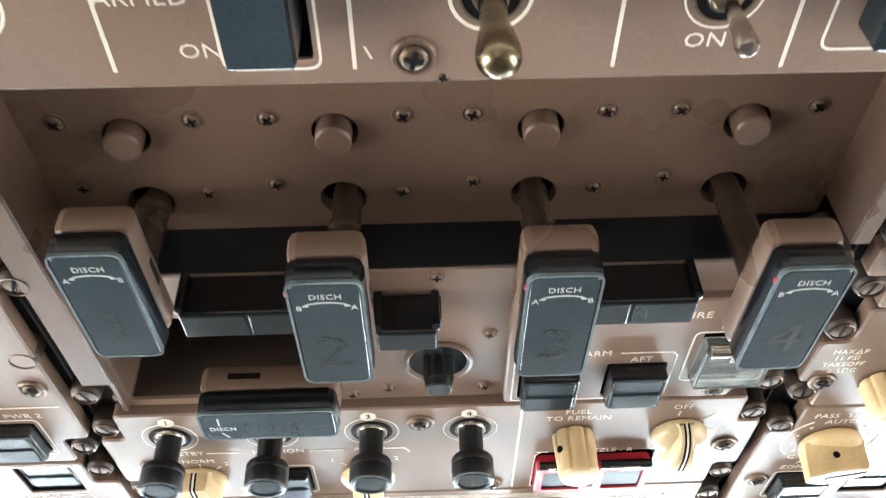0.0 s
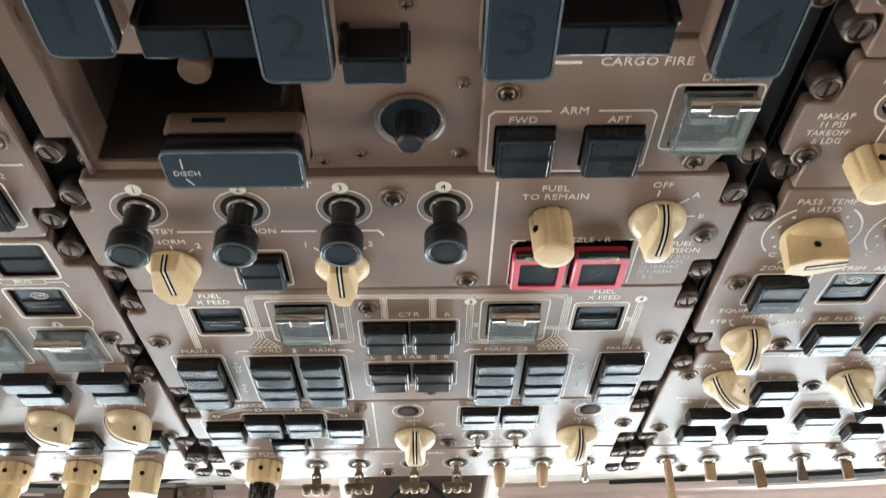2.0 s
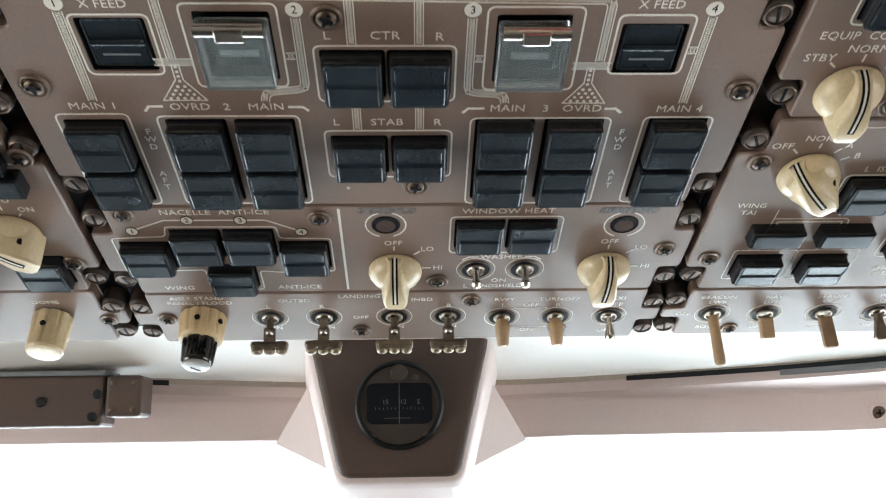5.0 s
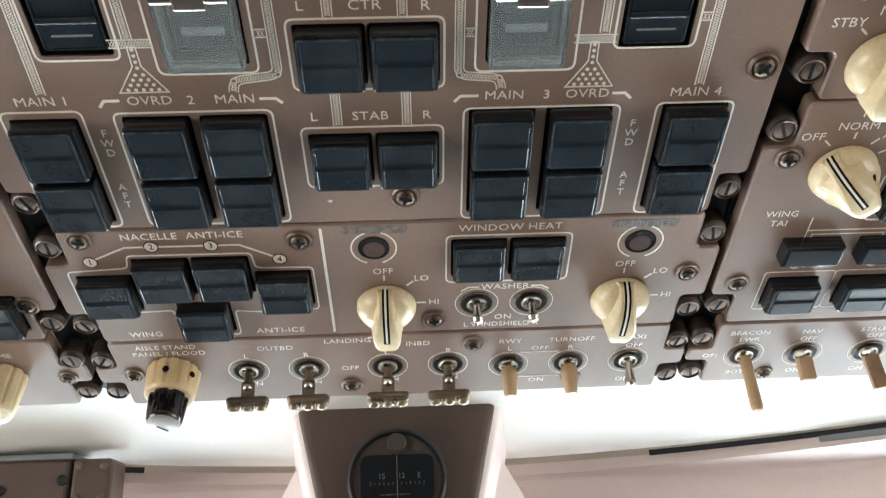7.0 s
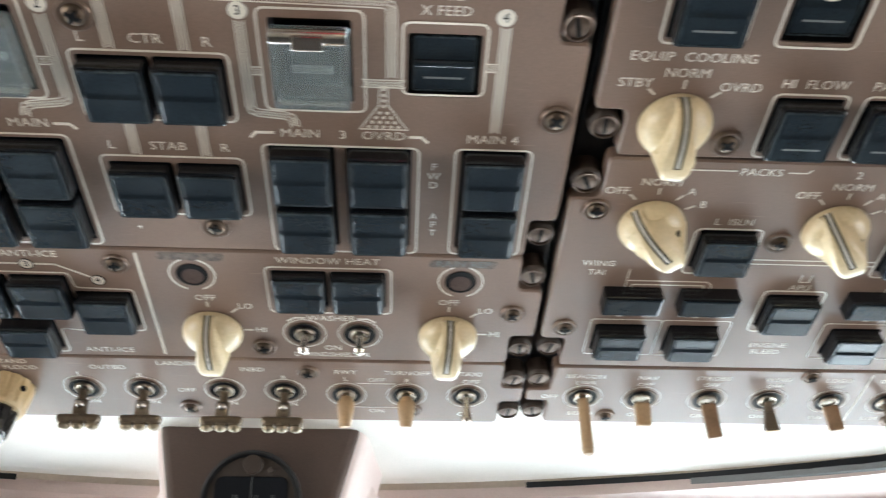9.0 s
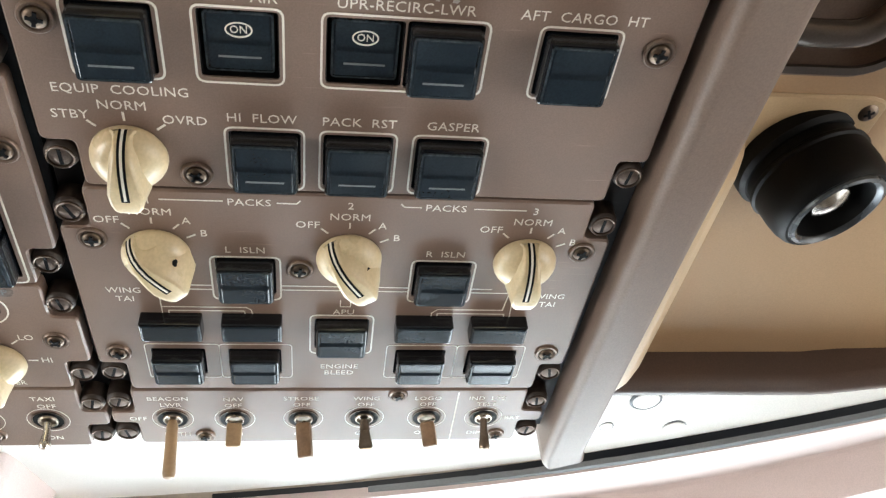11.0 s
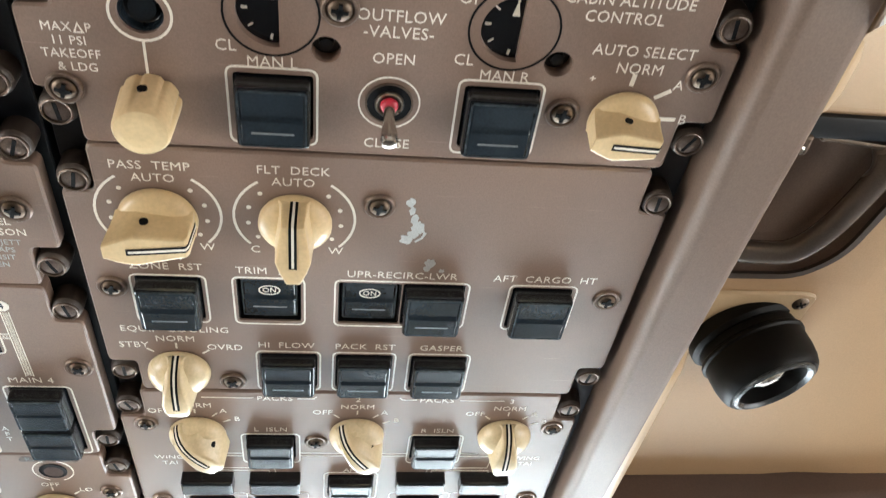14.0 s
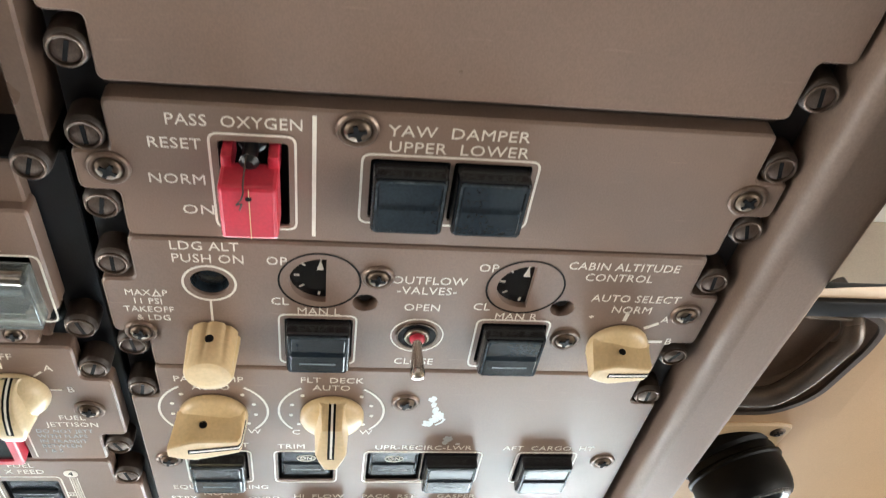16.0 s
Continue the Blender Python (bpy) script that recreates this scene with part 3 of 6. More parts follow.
    def toggle(self, x, y, kind="bat", tilt=-24.0, length=16.0, turn=0.0, finish_as=None):
        """A toggle switch: bushing, nut and lever."""
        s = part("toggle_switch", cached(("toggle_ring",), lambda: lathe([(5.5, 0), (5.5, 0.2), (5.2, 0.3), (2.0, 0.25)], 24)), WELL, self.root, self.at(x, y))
        part("bushing", cached(("toggle_bushing",), lambda: lathe([(3.5, 0.2), (3.5, 0.8), (3.2, 1.2), (2.8, 1.15), (2.5, 0.3)], 24)), STEEL if kind in ("rod", "square", "sleeve") else COLLAR, s, label="threaded metal collar")
        part("socket_rim", cached(("toggle_rim",), lambda: ribbon(circle(0, 0, 5.5, 28), 0.45, 0.1, 0.45, True)), STEEL, s)
        if kind != "big":
            self.line(circle(x, y, 7.2, 28), 0.4 if y > 0 else 0.26, True, "marking_ring")
        if kind == "bat":
            make, m = lambda: lathe([(1.3, 0), (1.35, 4), (1.9, length * 0.7), (2.15, length - 1.6), (1.7, length - 0.4), (0.7, length)], 16), CHROME
        elif kind == "big":
            make, m = lambda: lathe([(2.6, 0), (2.5, 5), (2.5, 7), (2.8, 9.4), (3.2, 11.8), (3.6, 13.8), (3.85, 15.4), (3.9, 16.4), (3.8, 17.4), (3.45, 18.3), (2.9, 19.1), (2.2, 19.7), (1.3, 20.1), (0.5, 20.2)], 36), BRASS
        elif kind == "sleeve":
            make, m = lambda: lathe([(1.5, 0), (3.1, 2.2), (3.1, 4), (2.4, length - 1.4), (2.0, length - 0.2), (1.0, length)], 16), SLEEVE
        elif kind == "rod":
            make, m = lambda: lathe([(1.4, 0), (2.1, 2.2), (2.1, 6), (2.3, length - 2), (1.9, length - 0.5), (0.8, length)], 16), SLEEVE
        elif kind == "flare":
            make, m = lambda: join(lathe([(1.6, 0), (1.7, 3.0), (2.2, 4.0)], 16), taper(length)), BRONZE
        else:
            make, m = lambda: box(5.4, 4.2, length, 0.9, 1.0), WOOD
        if kind == "tbar":
            lever = part("lever", cached(("lever_stub",), lambda: join(lathe([(1.5, 0), (1.5, 3.2), (2.2, 4.2)], 16), box(4.8, 2.6, 6.4, 0.8, 3.4))), BRONZE, s, (0, 0, 1), 0, "", -tilt * -1)
            part("cross_bar", cached(("lever_cross",), lambda: box(15.2, 4.6, 3.0, 1.4, 8.8)), BRONZE, lever)
            for k in (-5.0, 0, 5.0):
                stud = part("stud_collar", cached(("lever_collar",), lambda: lathe([(2.5, 11.4), (2.5, 12.0), (2.2, 12.3)], 16)), BRONZE, lever, (k * 0.98, 0, 0))
                part("bar_stud", cached(("lever_stud",), lambda: lathe([(1.9, 11.9), (2.25, 12.5), (2.2, 13.2), (1.75, 13.9), (1.0, 14.3), (0.2, 14.4)], 18)), STUD, stud)
            part("rivet", cached(("lever_rivet",), lambda: lathe([(1.7, 0), (1.5, 0.9), (0.9, 1.5), (0.3, 1.7)], 14)), CHROME, lever, (0, 1.2, 5.4)).rotation_euler = (radians(-90), 0, 0)
        else:
            lever = part("lever", cached(("lever", kind, length, (finish_as or m).name), make), finish_as or m, s, (0, 0, 1), turn, "", -tilt * -1)
        if kind == "flare":
            part("lever_tip", cached(("lever_tip",), lambda: box(4.4, 3.4, 0.4, 0.15)), CREAM, lever, (0, 0, length))
        lever.rotation_euler = (radians(-tilt), 0, radians(turn))
        return s


FAINT = shade("faint_lens_edge", (0.020, 0.027, 0.033), 0.20, 0, 0.3, 900, 0.6, 200, second=(0.07, 0.085, 0.095))
DARKWHITE = shade("dim_grey_legend", (0.17, 0.18, 0.18), 0.4, 0, 0.1, 1500, 0.4, 150)


def notched(x0, x1, y0, y1, cut=8.0, tall=15.0, left=True, right=True, r=2.0):
    """The outline of a panel unit: its corners are cut back for the fasteners."""
    pts = []
    if left:
        pts += [(x0, y1 - tall), (x0, y0 + tall), (x0 + cut, y0 + tall), (x0 + cut, y0)]
    else:
        pts += [(x0, y1), (x0, y0)]
    if right:
        pts += [(x1 - cut, y0), (x1 - cut, y0 + tall), (x1, y0 + tall), (x1, y1 - tall), (x1 - cut, y1 - tall), (x1 - cut, y1)]
    else:
        pts += [(x1, y0), (x1, y1)]
    if left:
        pts += [(x0 + cut, y1), (x0 + cut, y1 - tall)]
    return rounded(pts, r, 3)

# ---- large structure: the overhead's frame, liners, windshield header, shell of the flight deck ----
def setting(name, source, material, m=None, label="", category="", parent=None):
    me = source if isinstance(source, bpy.types.Mesh) else finish(source, name)
    me.materials.append(material)
    ob = new(name, me)
    ob.matrix_world = P if m is None else m
    return tagged(ob, label=label, category=category, kind="structure")


backing = setting("overhead_backing", moved(box(540, 520, 6, 0), pose(-0.008, 0.160, -0.050)), RAIL, label="black backing frame behind the overhead panel modules", category="panel backing")
for x, y0, y1 in ((-271, -101, 300), (-120, -101, 300), (-109, -102, 265), (95.5, -102, 204), (106.5, -101, 300), (259.5, -101, 330)):
    lean = 0.008 * (y1 - y0) if x > 100 else 0
    rail = sheet([(x - 5.5, y0), (x + 5.5, y0), (x + 5.5 + lean, y1), (x - 5.5 + lean, y1)], (), -44, -7, 0.4)
    setting("mounting_rail", rail, RAIL, label="black rail that carries the panel modules", category="mounting rail")

# rounded brown beam beside the panel; its tan edge strip is coloured as lit
def beam(side):
    def loft(section, ys, xs, wide=None):
        bm, rows = bmesh.new(), []
        for y, x, w in zip(ys, xs, wide or [1] * len(ys)):
            rows.append([bm.verts.new((side * (x + w * sx) * MM - (0.016 if side < 0 else 0), y * MM, sz * MM)) for sx, sz in section])
        for a, b in zip(rows, rows[1:]):
            for i in range(len(a)):
                j = (i + 1) % len(a)
                bm.faces.new((a[i], a[j], b[j], b[i]))
        bm.faces.new(rows[0])
        bm.faces.new(rows[-1])
        return bm
    ys, xs = [-112, -109, -104, 24, 48, 162, 186, 330], [265.5, 264.4, 264, 266, 266.3, 267.4, 267.6, 269]
    wide = [0.76, 0.76, 0.76, 0.82, 0.84, 0.94, 0.95, 1.04]
    body = rounded([(0, -16), (25, -16), (25.6, -3), (23.4, 4.2), (3.0, 7.6), (0, 4.6)], 3.0, 5)
    setting("overhead_beam", loft(body, ys, xs, wide), BEAM, label="worn rounded brown metal edge beam beside the overhead panel", category="beam")
    edge = rounded([(17, -40), (33.5, -40), (34, -17), (30.5, -9), (21.8, 0.6), (17, 0.6)], 2, 3)
    setting("beam_edge", loft(edge, [-66, -62, 34, 42, 46, 50, 138, 146, 154, 200, 330], [263, 265.5, 266.6, 265.6, 262, 252, 252, 262, 270, 271, 276]), PLATE, label="tan edge strip along the overhead beam, coloured pale for its lit face", category="trim")


beam(1)
beam(-1)


def strip(rows, n=60, x0=-900.0, x1=900.0, lowered=2):
    """A sheet spanned across the cabin by rows of (function of x giving y, z); it comes down towards the sides."""
    bm, grid = bmesh.new(), []
    for i in range(n + 1):
        x = x0 + (x1 - x0) * i / n
        grid.append([bm.verts.new((x * MM, f(x) * MM, (z + (rise(x) if k < lowered else 0)) * MM)) for k, (f, z) in enumerate(rows)])
    for a, b in zip(grid, grid[1:]):
        for i in range(len(rows) - 1):
            bm.faces.new((a[i], a[i + 1], b[i + 1], b[i]))
    return bm


def rise(x):
    """How far the header comes down towards the sides."""
    f = min(1, max(0, (abs(x) - 115) / 190))
    return 17 * f * f * (3 - 2 * f)


def seam(x):
    """The curved gap between ceiling liner and windshield header."""
    return (-230 + 470 * (x / 1000) ** 2 if abs(x) < 520 else -103 + 0.489 * (abs(x) - 520)) + 1.72 * rise(x)


def gap(x):
    """How far the seam opens towards the sides."""
    return (2.2 if x > 0 else 1.0) * min(1, max(0, (abs(x) - 200) / 130))


def front_liner():
    """The off-white liner; it swells towards the panel in the middle."""
    bm, grid = bmesh.new(), []
    for k in range(61):
        x = -900 + 30 * k
        swell = min(1, max(0, (360 - abs(x)) / 220))
        rows = ((seam(x) + 2, -42 + rise(x)), (seam(x) + 7, -42 + rise(x)), (max(-100.0, seam(x) + 20), -41 + 20 * swell + 0.7 * rise(x) * (1 - swell)))
        grid.append([bm.verts.new((x * MM, y * MM, z * MM)) for y, z in rows])
    for a, b in zip(grid, grid[1:]):
        for i in range(2):
            bm.faces.new((a[i], a[i + 1], b[i + 1], b[i]))
    return bm


setting("ceiling_front", front_liner(), OFFWHITE, label="off-white moulded ceiling liner above the windshield", category="ceiling")
for s in (1, -1):
    setting("seam_gap", strip([(lambda x: seam(x) + 0.5 + gap(x), -41.6), (lambda x: seam(x) - 0.8, -39.0)], 24, s * 121 if s > 0 else -640, 640 if s > 0 else -139), RAIL, label="black gap between ceiling liner and header", category="trim")
    setting("seam_seal", strip([(lambda x: seam(x) - 0.5, -39.4), (lambda x: seam(x) - 1 - 0.7 * gap(x), -37.0), (lambda x: seam(x) - 1.5 - 1.6 * gap(x), -36.5)], 24, s * 200 if s > 0 else -640, 640 if s > 0 else -215, 3), GREY, label="grey rubber seal along the header", category="trim")


def brow(x):
    """The straight edge of the header over the windshield, which bends back at the sides."""
    return -238 + (0.0012 * (abs(x) - 230) ** 2 if abs(x) > 230 else 0)


setting("ceiling_brow", strip([(lambda x: seam(x) - 3, -41), (lambda x: seam(x) - 7, -36.5), (lambda x: min(seam(x) - 9, brow(x) + 4), -37), (lambda x: min(seam(x) - 12, brow(x)), -36)]), PINK, label="rose-brown ceiling strip beside the seal", category="trim")
setting("windshield_header", strip([(lambda x: min(seam(x) - 12, brow(x)), -36), (lambda x: min(seam(x) - 14, brow(x) - 2), -34), (lambda x: min(seam(x) - 17, brow(x) - 5), -19), (lambda x: min(seam(x) - 20, brow(x) - 8), -15.5), (lambda x: min(seam(x) - 45, brow(x) - 40), -18)], lowered=0), PINK, label="rose-brown painted header above the windshield", category="window header")

# tan side liners with the opening for the grab handle's tub, and a brown moulding
TUB = rounded([(-34, -46), (12, -45), (25, -33), (31.5, 0), (31, 14), (18, 22), (-34, 23)], 9, 5)


def bow(x):
    """How far the front edge of the side liner sweeps aft beyond its crease."""
    return 0.35 * max(0, x - 394) if x < 480 else 30 + 0.3 * (x - 480)


for s in (1, -1):
    off = 0 if s > 0 else -16
    liner = bmesh.new()
    grid, ys = [], (-98, -80, -60, -40, -20, 0, 20, 50, 126, 132, 200, 420)
    for y in ys:
        row = []
        crease = 372 if y >= 50 else 358 if y > 0 else 395 - (y + 91) * 0.5
        for x, low, z in zip((290, crease, 430, 480, 620, 900), (-39, -40, -33, -22, -4, 40), (-38, -38, -44, -46, -20, 120)):
            f = min(1, max(0, (y + 98) / 140))
            yy = y if y >= 50 else 50 + (y - 50) * (50 + 98 - bow(x)) / 148
            row.append(liner.verts.new(((s * x + off) * MM, yy * MM, (low + (z - low) * f + 0.85 * min(70, max(0, y - 128))) * MM)))
        grid.append(row)
    for k, (a, b) in enumerate(zip(grid, grid[1:])):
        for i in range(len(a) - 1):
            if not (i == 0 and ys[k] == 50):
                liner.faces.new((a[i], a[i + 1], b[i + 1], b[i]))
    hole = [(x + 330, y + 100) for x, y in TUB]
    around = sheet([(290, 50), (372, 50), (372, 126), (290, 126)], (hole,), -39, -38, 0)
    if s < 0:
        around = moved(around, Matrix.Translation((off * MM, 0, 0)) @ Matrix.Diagonal((-1, 1, 1, 1)))
    setting("ceiling_side", join(liner, around), TAN, label="tan moulded side ceiling liner with a shallow recess", category="ceiling")

    bm, rows = bmesh.new(), []
    sec = rounded([(2, -58), (1, -25), (-3, -21), (-9, -23), (-19, -38), (-19, -58)], 3, 3)
    for x in (286, 340, 380, 390, 398, 408, 440, 480, 640, 900):
        rows.append([bm.verts.new(((s * x + off) * MM, (-96 + bow(x) + a) * MM, (b + 0.1 * max(0, x - 394)) * MM)) for a, b in sec])
    for a, b in zip(rows, rows[1:]):
        for i in range(len(a)):
            j = (i + 1) % len(a)
            bm.faces.new((a[i], a[j], b[j], b[i]))
    bm.faces.new(rows[0])
    setting("ceiling_moulding", bm, BROWN, label="dark brown moulding along the tan ceiling liner", category="trim")

# oblong pressed slots in the off-white liner
for x, y, k in ((318.5, -113, 1.0), (339, -137, 1.0), (305.5, -134, 0.5)):
    slot = Module("liner_fastener", "flush round plastic fastener in the off-white ceiling liner", x, y, -27, "fastener", "liner fasteners")
    part("rim", lathe([(7.2 * k, -1), (7.2 * k, 1.0), (6.6 * k, 1.4), (6.2 * k, 1.0)], 28), GREY, slot.root)
    part("cap", lathe([(6.2 * k, 0), (6.2 * k, 1.1), (5.8 * k, 1.5), (1, 1.8)], 28), OFFWHITE, slot.root)

# the rest of the flight deck, closed round the camera; the windshield and side windows are openings
def world_box(name, size, at, material, label, turn=(0, 0, 0)):
    bm = box(size[0] * 1000, size[1] * 1000, size[2] * 1000, 4)
    return setting(name, bm, material, pose(*at, *turn), label, name.split("_")[0])


world_box("floor", (2.5, 3.0, 0.05), (0, -0.35, -0.05), FLOOR, "dark grey carpeted flight deck floor")
world_box("wall_back", (2.5, 0.05, 2.3), (0, -1.6, 0), WALLS, "plain beige rear wall of the flight deck")
for s in (1, -1):
    world_box("wall_side_lower", (0.05, 2.7, 1.0), (s * 1.18, -0.3, 0), WALLS, "plain beige side wall below the side window")
    world_box("wall_side_rear", (0.05, 1.35, 1.3), (s * 1.18, -0.95, 1.0), WALLS, "plain beige side wall behind the side window")
    world_box("wall_side_upper", (0.05, 1.4, 0.7), (s * 1.18, 0.40, 1.56), WALLS, "plain beige side wall above the side window")
    world_box("wall_side_front", (0.05, 0.5, 0.6), (s * 1.18, 0.80, 1.0), WALLS, "plain beige post between the windows")
world_box("ceiling_rear", (2.5, 1.7, 0.04), (0, -0.80, 2.02), OFFWHITE, "plain off-white rear ceiling of the flight deck")
world_box("ceiling_upper", (2.5, 1.3, 0.04), (0, 0.5, 2.0), OFFWHITE, "plain upper ceiling structure above the overhead panel")
world_box("wall_front_lower", (2.5, 0.05, 1.05), (0, 1.12, 0), WALLS, "plain beige wall below the windshield")
world_box("glareshield", (2.1, 0.34, 0.06), (0, 1.0, 1.02), DARKGREY, "dark glareshield shelf under the windshield")
world_box("wall_front_upper", (2.5, 0.03, 0.44), (0, 0.74, 1.615), WALLS, "plain structure above the windshield header")
ground = setting("ground", moved(box(3000000, 3000000, 100, 0), pose(0, 0, -5.1)), APRON, Matrix(), "pale sunlit concrete apron outside", "ground")

# centre post between the two windshield panes
bm = bmesh.new()
ring = []
for z, w in ((1.655, 0.030), (1.618, 0.034), (1.50, 0.036), (1.05, 0.06)):
    y = 0.616 + (1.655 - z) * 0.35
    ring.append([bm.verts.new((-0.011 + sx * w, y + dy, z)) for sx, dy in ((-1, 0.05), (-0.72, 0), (0.72, 0), (1, 0.05))])
for a, b in zip(ring, ring[1:]):
    for i in range(3):
        bm.faces.new((a[i], a[i + 1], b[i + 1], b[i]))
setting("window_post", bm, TAN, Matrix(), "tan centre post between the windshield panes", "window post")
for i, s in enumerate((1, -1)):
    pane = bmesh.new()
    corners = ((0.06, 0.675, 1.612), (1.1, 0.42, 1.612), (1.15, 0.75, 1.05), (0.1, 0.89, 1.05))
    vs = [pane.verts.new((s * x - 0.011, y, z)) for x, y, z in corners]
    pane.faces.new(vs)
    got = bmesh.ops.extrude_face_region(pane, geom=pane.faces[:])
    bmesh.ops.translate(pane, vec=(0, 0.008, 0), verts=[v for v in got["geom"] if isinstance(v, bmesh.types.BMVert)])
    w = setting("window_%d" % (i + 1), pane, PANE, Matrix(), "clear windshield pane full of bright daylight", "window")
    w.visible_shadow = False

# ---- overhead panel, centre column ----
CX0, CX1, DL, DR = -113.0, 99.5, -109.0, 95.5

top = Module("emergency_light_panel", "brown control panel with guarded switch and metal toggles", -7, 320)
top.hole(-35, 288, 15, 34)
top.plate([(CX0, 264.6), (CX1, 264.0), (CX1, 420), (CX0, 420)], -8, 0, chamfer=1.2)
top.text(-48.2, 273.2, "ON", 3.2, 1.1)
top.text(-56.5, 284.6, "ARMED", 3.2, 1.1)
top.text(-9.5, 284.8, "CAPT", 3.2, 1.1)
top.text(17.5, 284.6, "F/O", 3.2, 1.1)
top.text(45.6, 273.2, "ON", 3.2, 1.1)
for a, b in (((-65, 269), (-64.8, 300)), ((-20.1, 268.5), (-20, 300)), ((29, 267.7), (29, 300)), ((61.8, 266.7), (61.1, 300))):
    top.line([a, b], 0.8)
top.line([(-18, 273.6), (-16.8, 270.8)], 0.45)
top.screw(-8.9, 271.1, 0, 3.3)
top.screw(-3.4, 265.9, -1.2, 1.5)
top.outline(-44.6, -26.3, 268.9, 310, 2.5)
top.outline(68, 92, 270.6, 297, 2.5)
top.well(-35, 288, 15, 34, 9)
g = part("switch_guard", box(12.4, 27, 15, 1.2, -3), BLACK, top.root, top.at(-35.0, 291), label="glossy black switch guard")
part("guard_face", box(11.6, 26.0, 0.6, 0.3, 11.8), FIRELENS, g)
part("guard_pip", lathe([(0.6, 12.3), (0.5, 12.6), (0.2, 12.65)], 10), WELL, g, (-1.2, 2.5, 0))
part("push_button", box(16, 15, 9, 0.8), LENS, top.root, top.at(81, 283.5), label="dark square button beside a white frame")
top.toggle(5.1, 284, "big", -1)
top.toggle(47.1, 283.2, "bat", -3, 15)
top.line(circle(5.1, 284, 7.4, 32), 0.7, True, "marking_ring")
top.line(circle(-88, 284, 7.4, 32), 0.7, True, "marking_ring")

fire = Module("engine_fire_panel", "brown recessed engine fire panel with four fire handles", -7, 205)
fire.holes = [rect(-66, 165.5, 64, 41, 1.5), rect(79, 164.5, 20.6, 24.6, 1)]
fire.plate([(-100, 141), (86, 141), (86, 160), (91, 160), (91, 204), (-100, 204)], -17.5, -3, name="lower_plate")
fire.holes = []
# side walls take the darker brown to carry the shade of the recess
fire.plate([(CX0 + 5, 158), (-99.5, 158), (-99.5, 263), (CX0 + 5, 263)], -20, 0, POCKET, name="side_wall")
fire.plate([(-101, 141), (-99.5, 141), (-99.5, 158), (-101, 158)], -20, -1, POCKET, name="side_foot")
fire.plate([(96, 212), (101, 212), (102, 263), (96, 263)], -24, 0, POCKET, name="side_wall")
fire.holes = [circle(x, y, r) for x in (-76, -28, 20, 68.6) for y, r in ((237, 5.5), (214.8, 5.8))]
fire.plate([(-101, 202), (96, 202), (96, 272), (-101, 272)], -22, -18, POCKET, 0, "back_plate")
fire.holes = []
# step face coloured black for the shadow that lies on it
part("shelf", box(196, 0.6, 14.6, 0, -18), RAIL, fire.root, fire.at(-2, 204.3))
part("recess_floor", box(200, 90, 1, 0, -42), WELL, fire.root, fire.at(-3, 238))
for x in (-91, -60, -43, -12, 4, 35, 52, 84):
    fire.screw(x, 241.5, -18.6, 2.2, POCKET)
for x, y in ((-91, 221), (-61, 218), (-44, 220.5), (-13, 217), (4.5, 220), (35, 216.5), (52, 220)):
    fire.screw(x, y, -18.6, 1.9, POCKET)
# handle recess in near-black brown: the shade of its depth is coloured in
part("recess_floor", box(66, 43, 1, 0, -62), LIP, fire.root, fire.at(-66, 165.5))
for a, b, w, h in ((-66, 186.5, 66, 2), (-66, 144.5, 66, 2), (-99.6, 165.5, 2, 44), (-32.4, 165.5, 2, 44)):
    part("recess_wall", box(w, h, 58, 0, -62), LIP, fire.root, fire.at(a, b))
for x in (-76, -28, 20, 69):
    b = part("test_plunger", cached(("plunger",), lambda: lathe([(4.3, -26), (4.3, -14.4), (3.8, -13.8), (1, -13.6)], 24)), POCKET, fire.root, fire.at(x - 0.2, 237.2), label="round brown release button")
for x, y in ((-5, 201), (9.5, 175), (-20, 148), (9, 147.5), (-31, 145), (-101, 187), (-101, 146), (-23, 194)):
    fire.screw(x, y, -3.4, 1.7, PANEL)


def fire_handle(x, y, z, w, h, deep, name, stem, slot):
    """A pull handle: brown body, black lens block with a bright rim, and its shaft."""
    k = part(name, box(w, h, deep * 0.55, 2.0), POCKET, fire.root, fire.at(x, y, z), label="brown pull handle with a black lens face")
    part("handle_face", box(w, h, deep * 0.5, 2.2, deep * 0.5), BLACK, k)
    part("lens", sheet(rect(0, 0, w - 0.8, h - 0.8, 2.4), (), deep - 0.9, deep + 0.5, 0.7), FIRELENS, k, label="smoked fire handle lens")
    part("rim", ribbon(rect(0, 0, w - 0.9, h - 0.9, 2.4), 0.55, deep - 0.4, deep + 0.45, True), RIM, k)
    part("finger_slot", box(1.0 if slot else 9, 8 if slot else 1.0, 2, 0.2, deep * 0.2), WELL, k, (w / 2 - 0.4 if slot else -w * 0.18, 0 if slot else h / 2 - 0.4, 0))
    part("shaft", tube(stem, 3.7, 20), SHAFT, k)
    return k


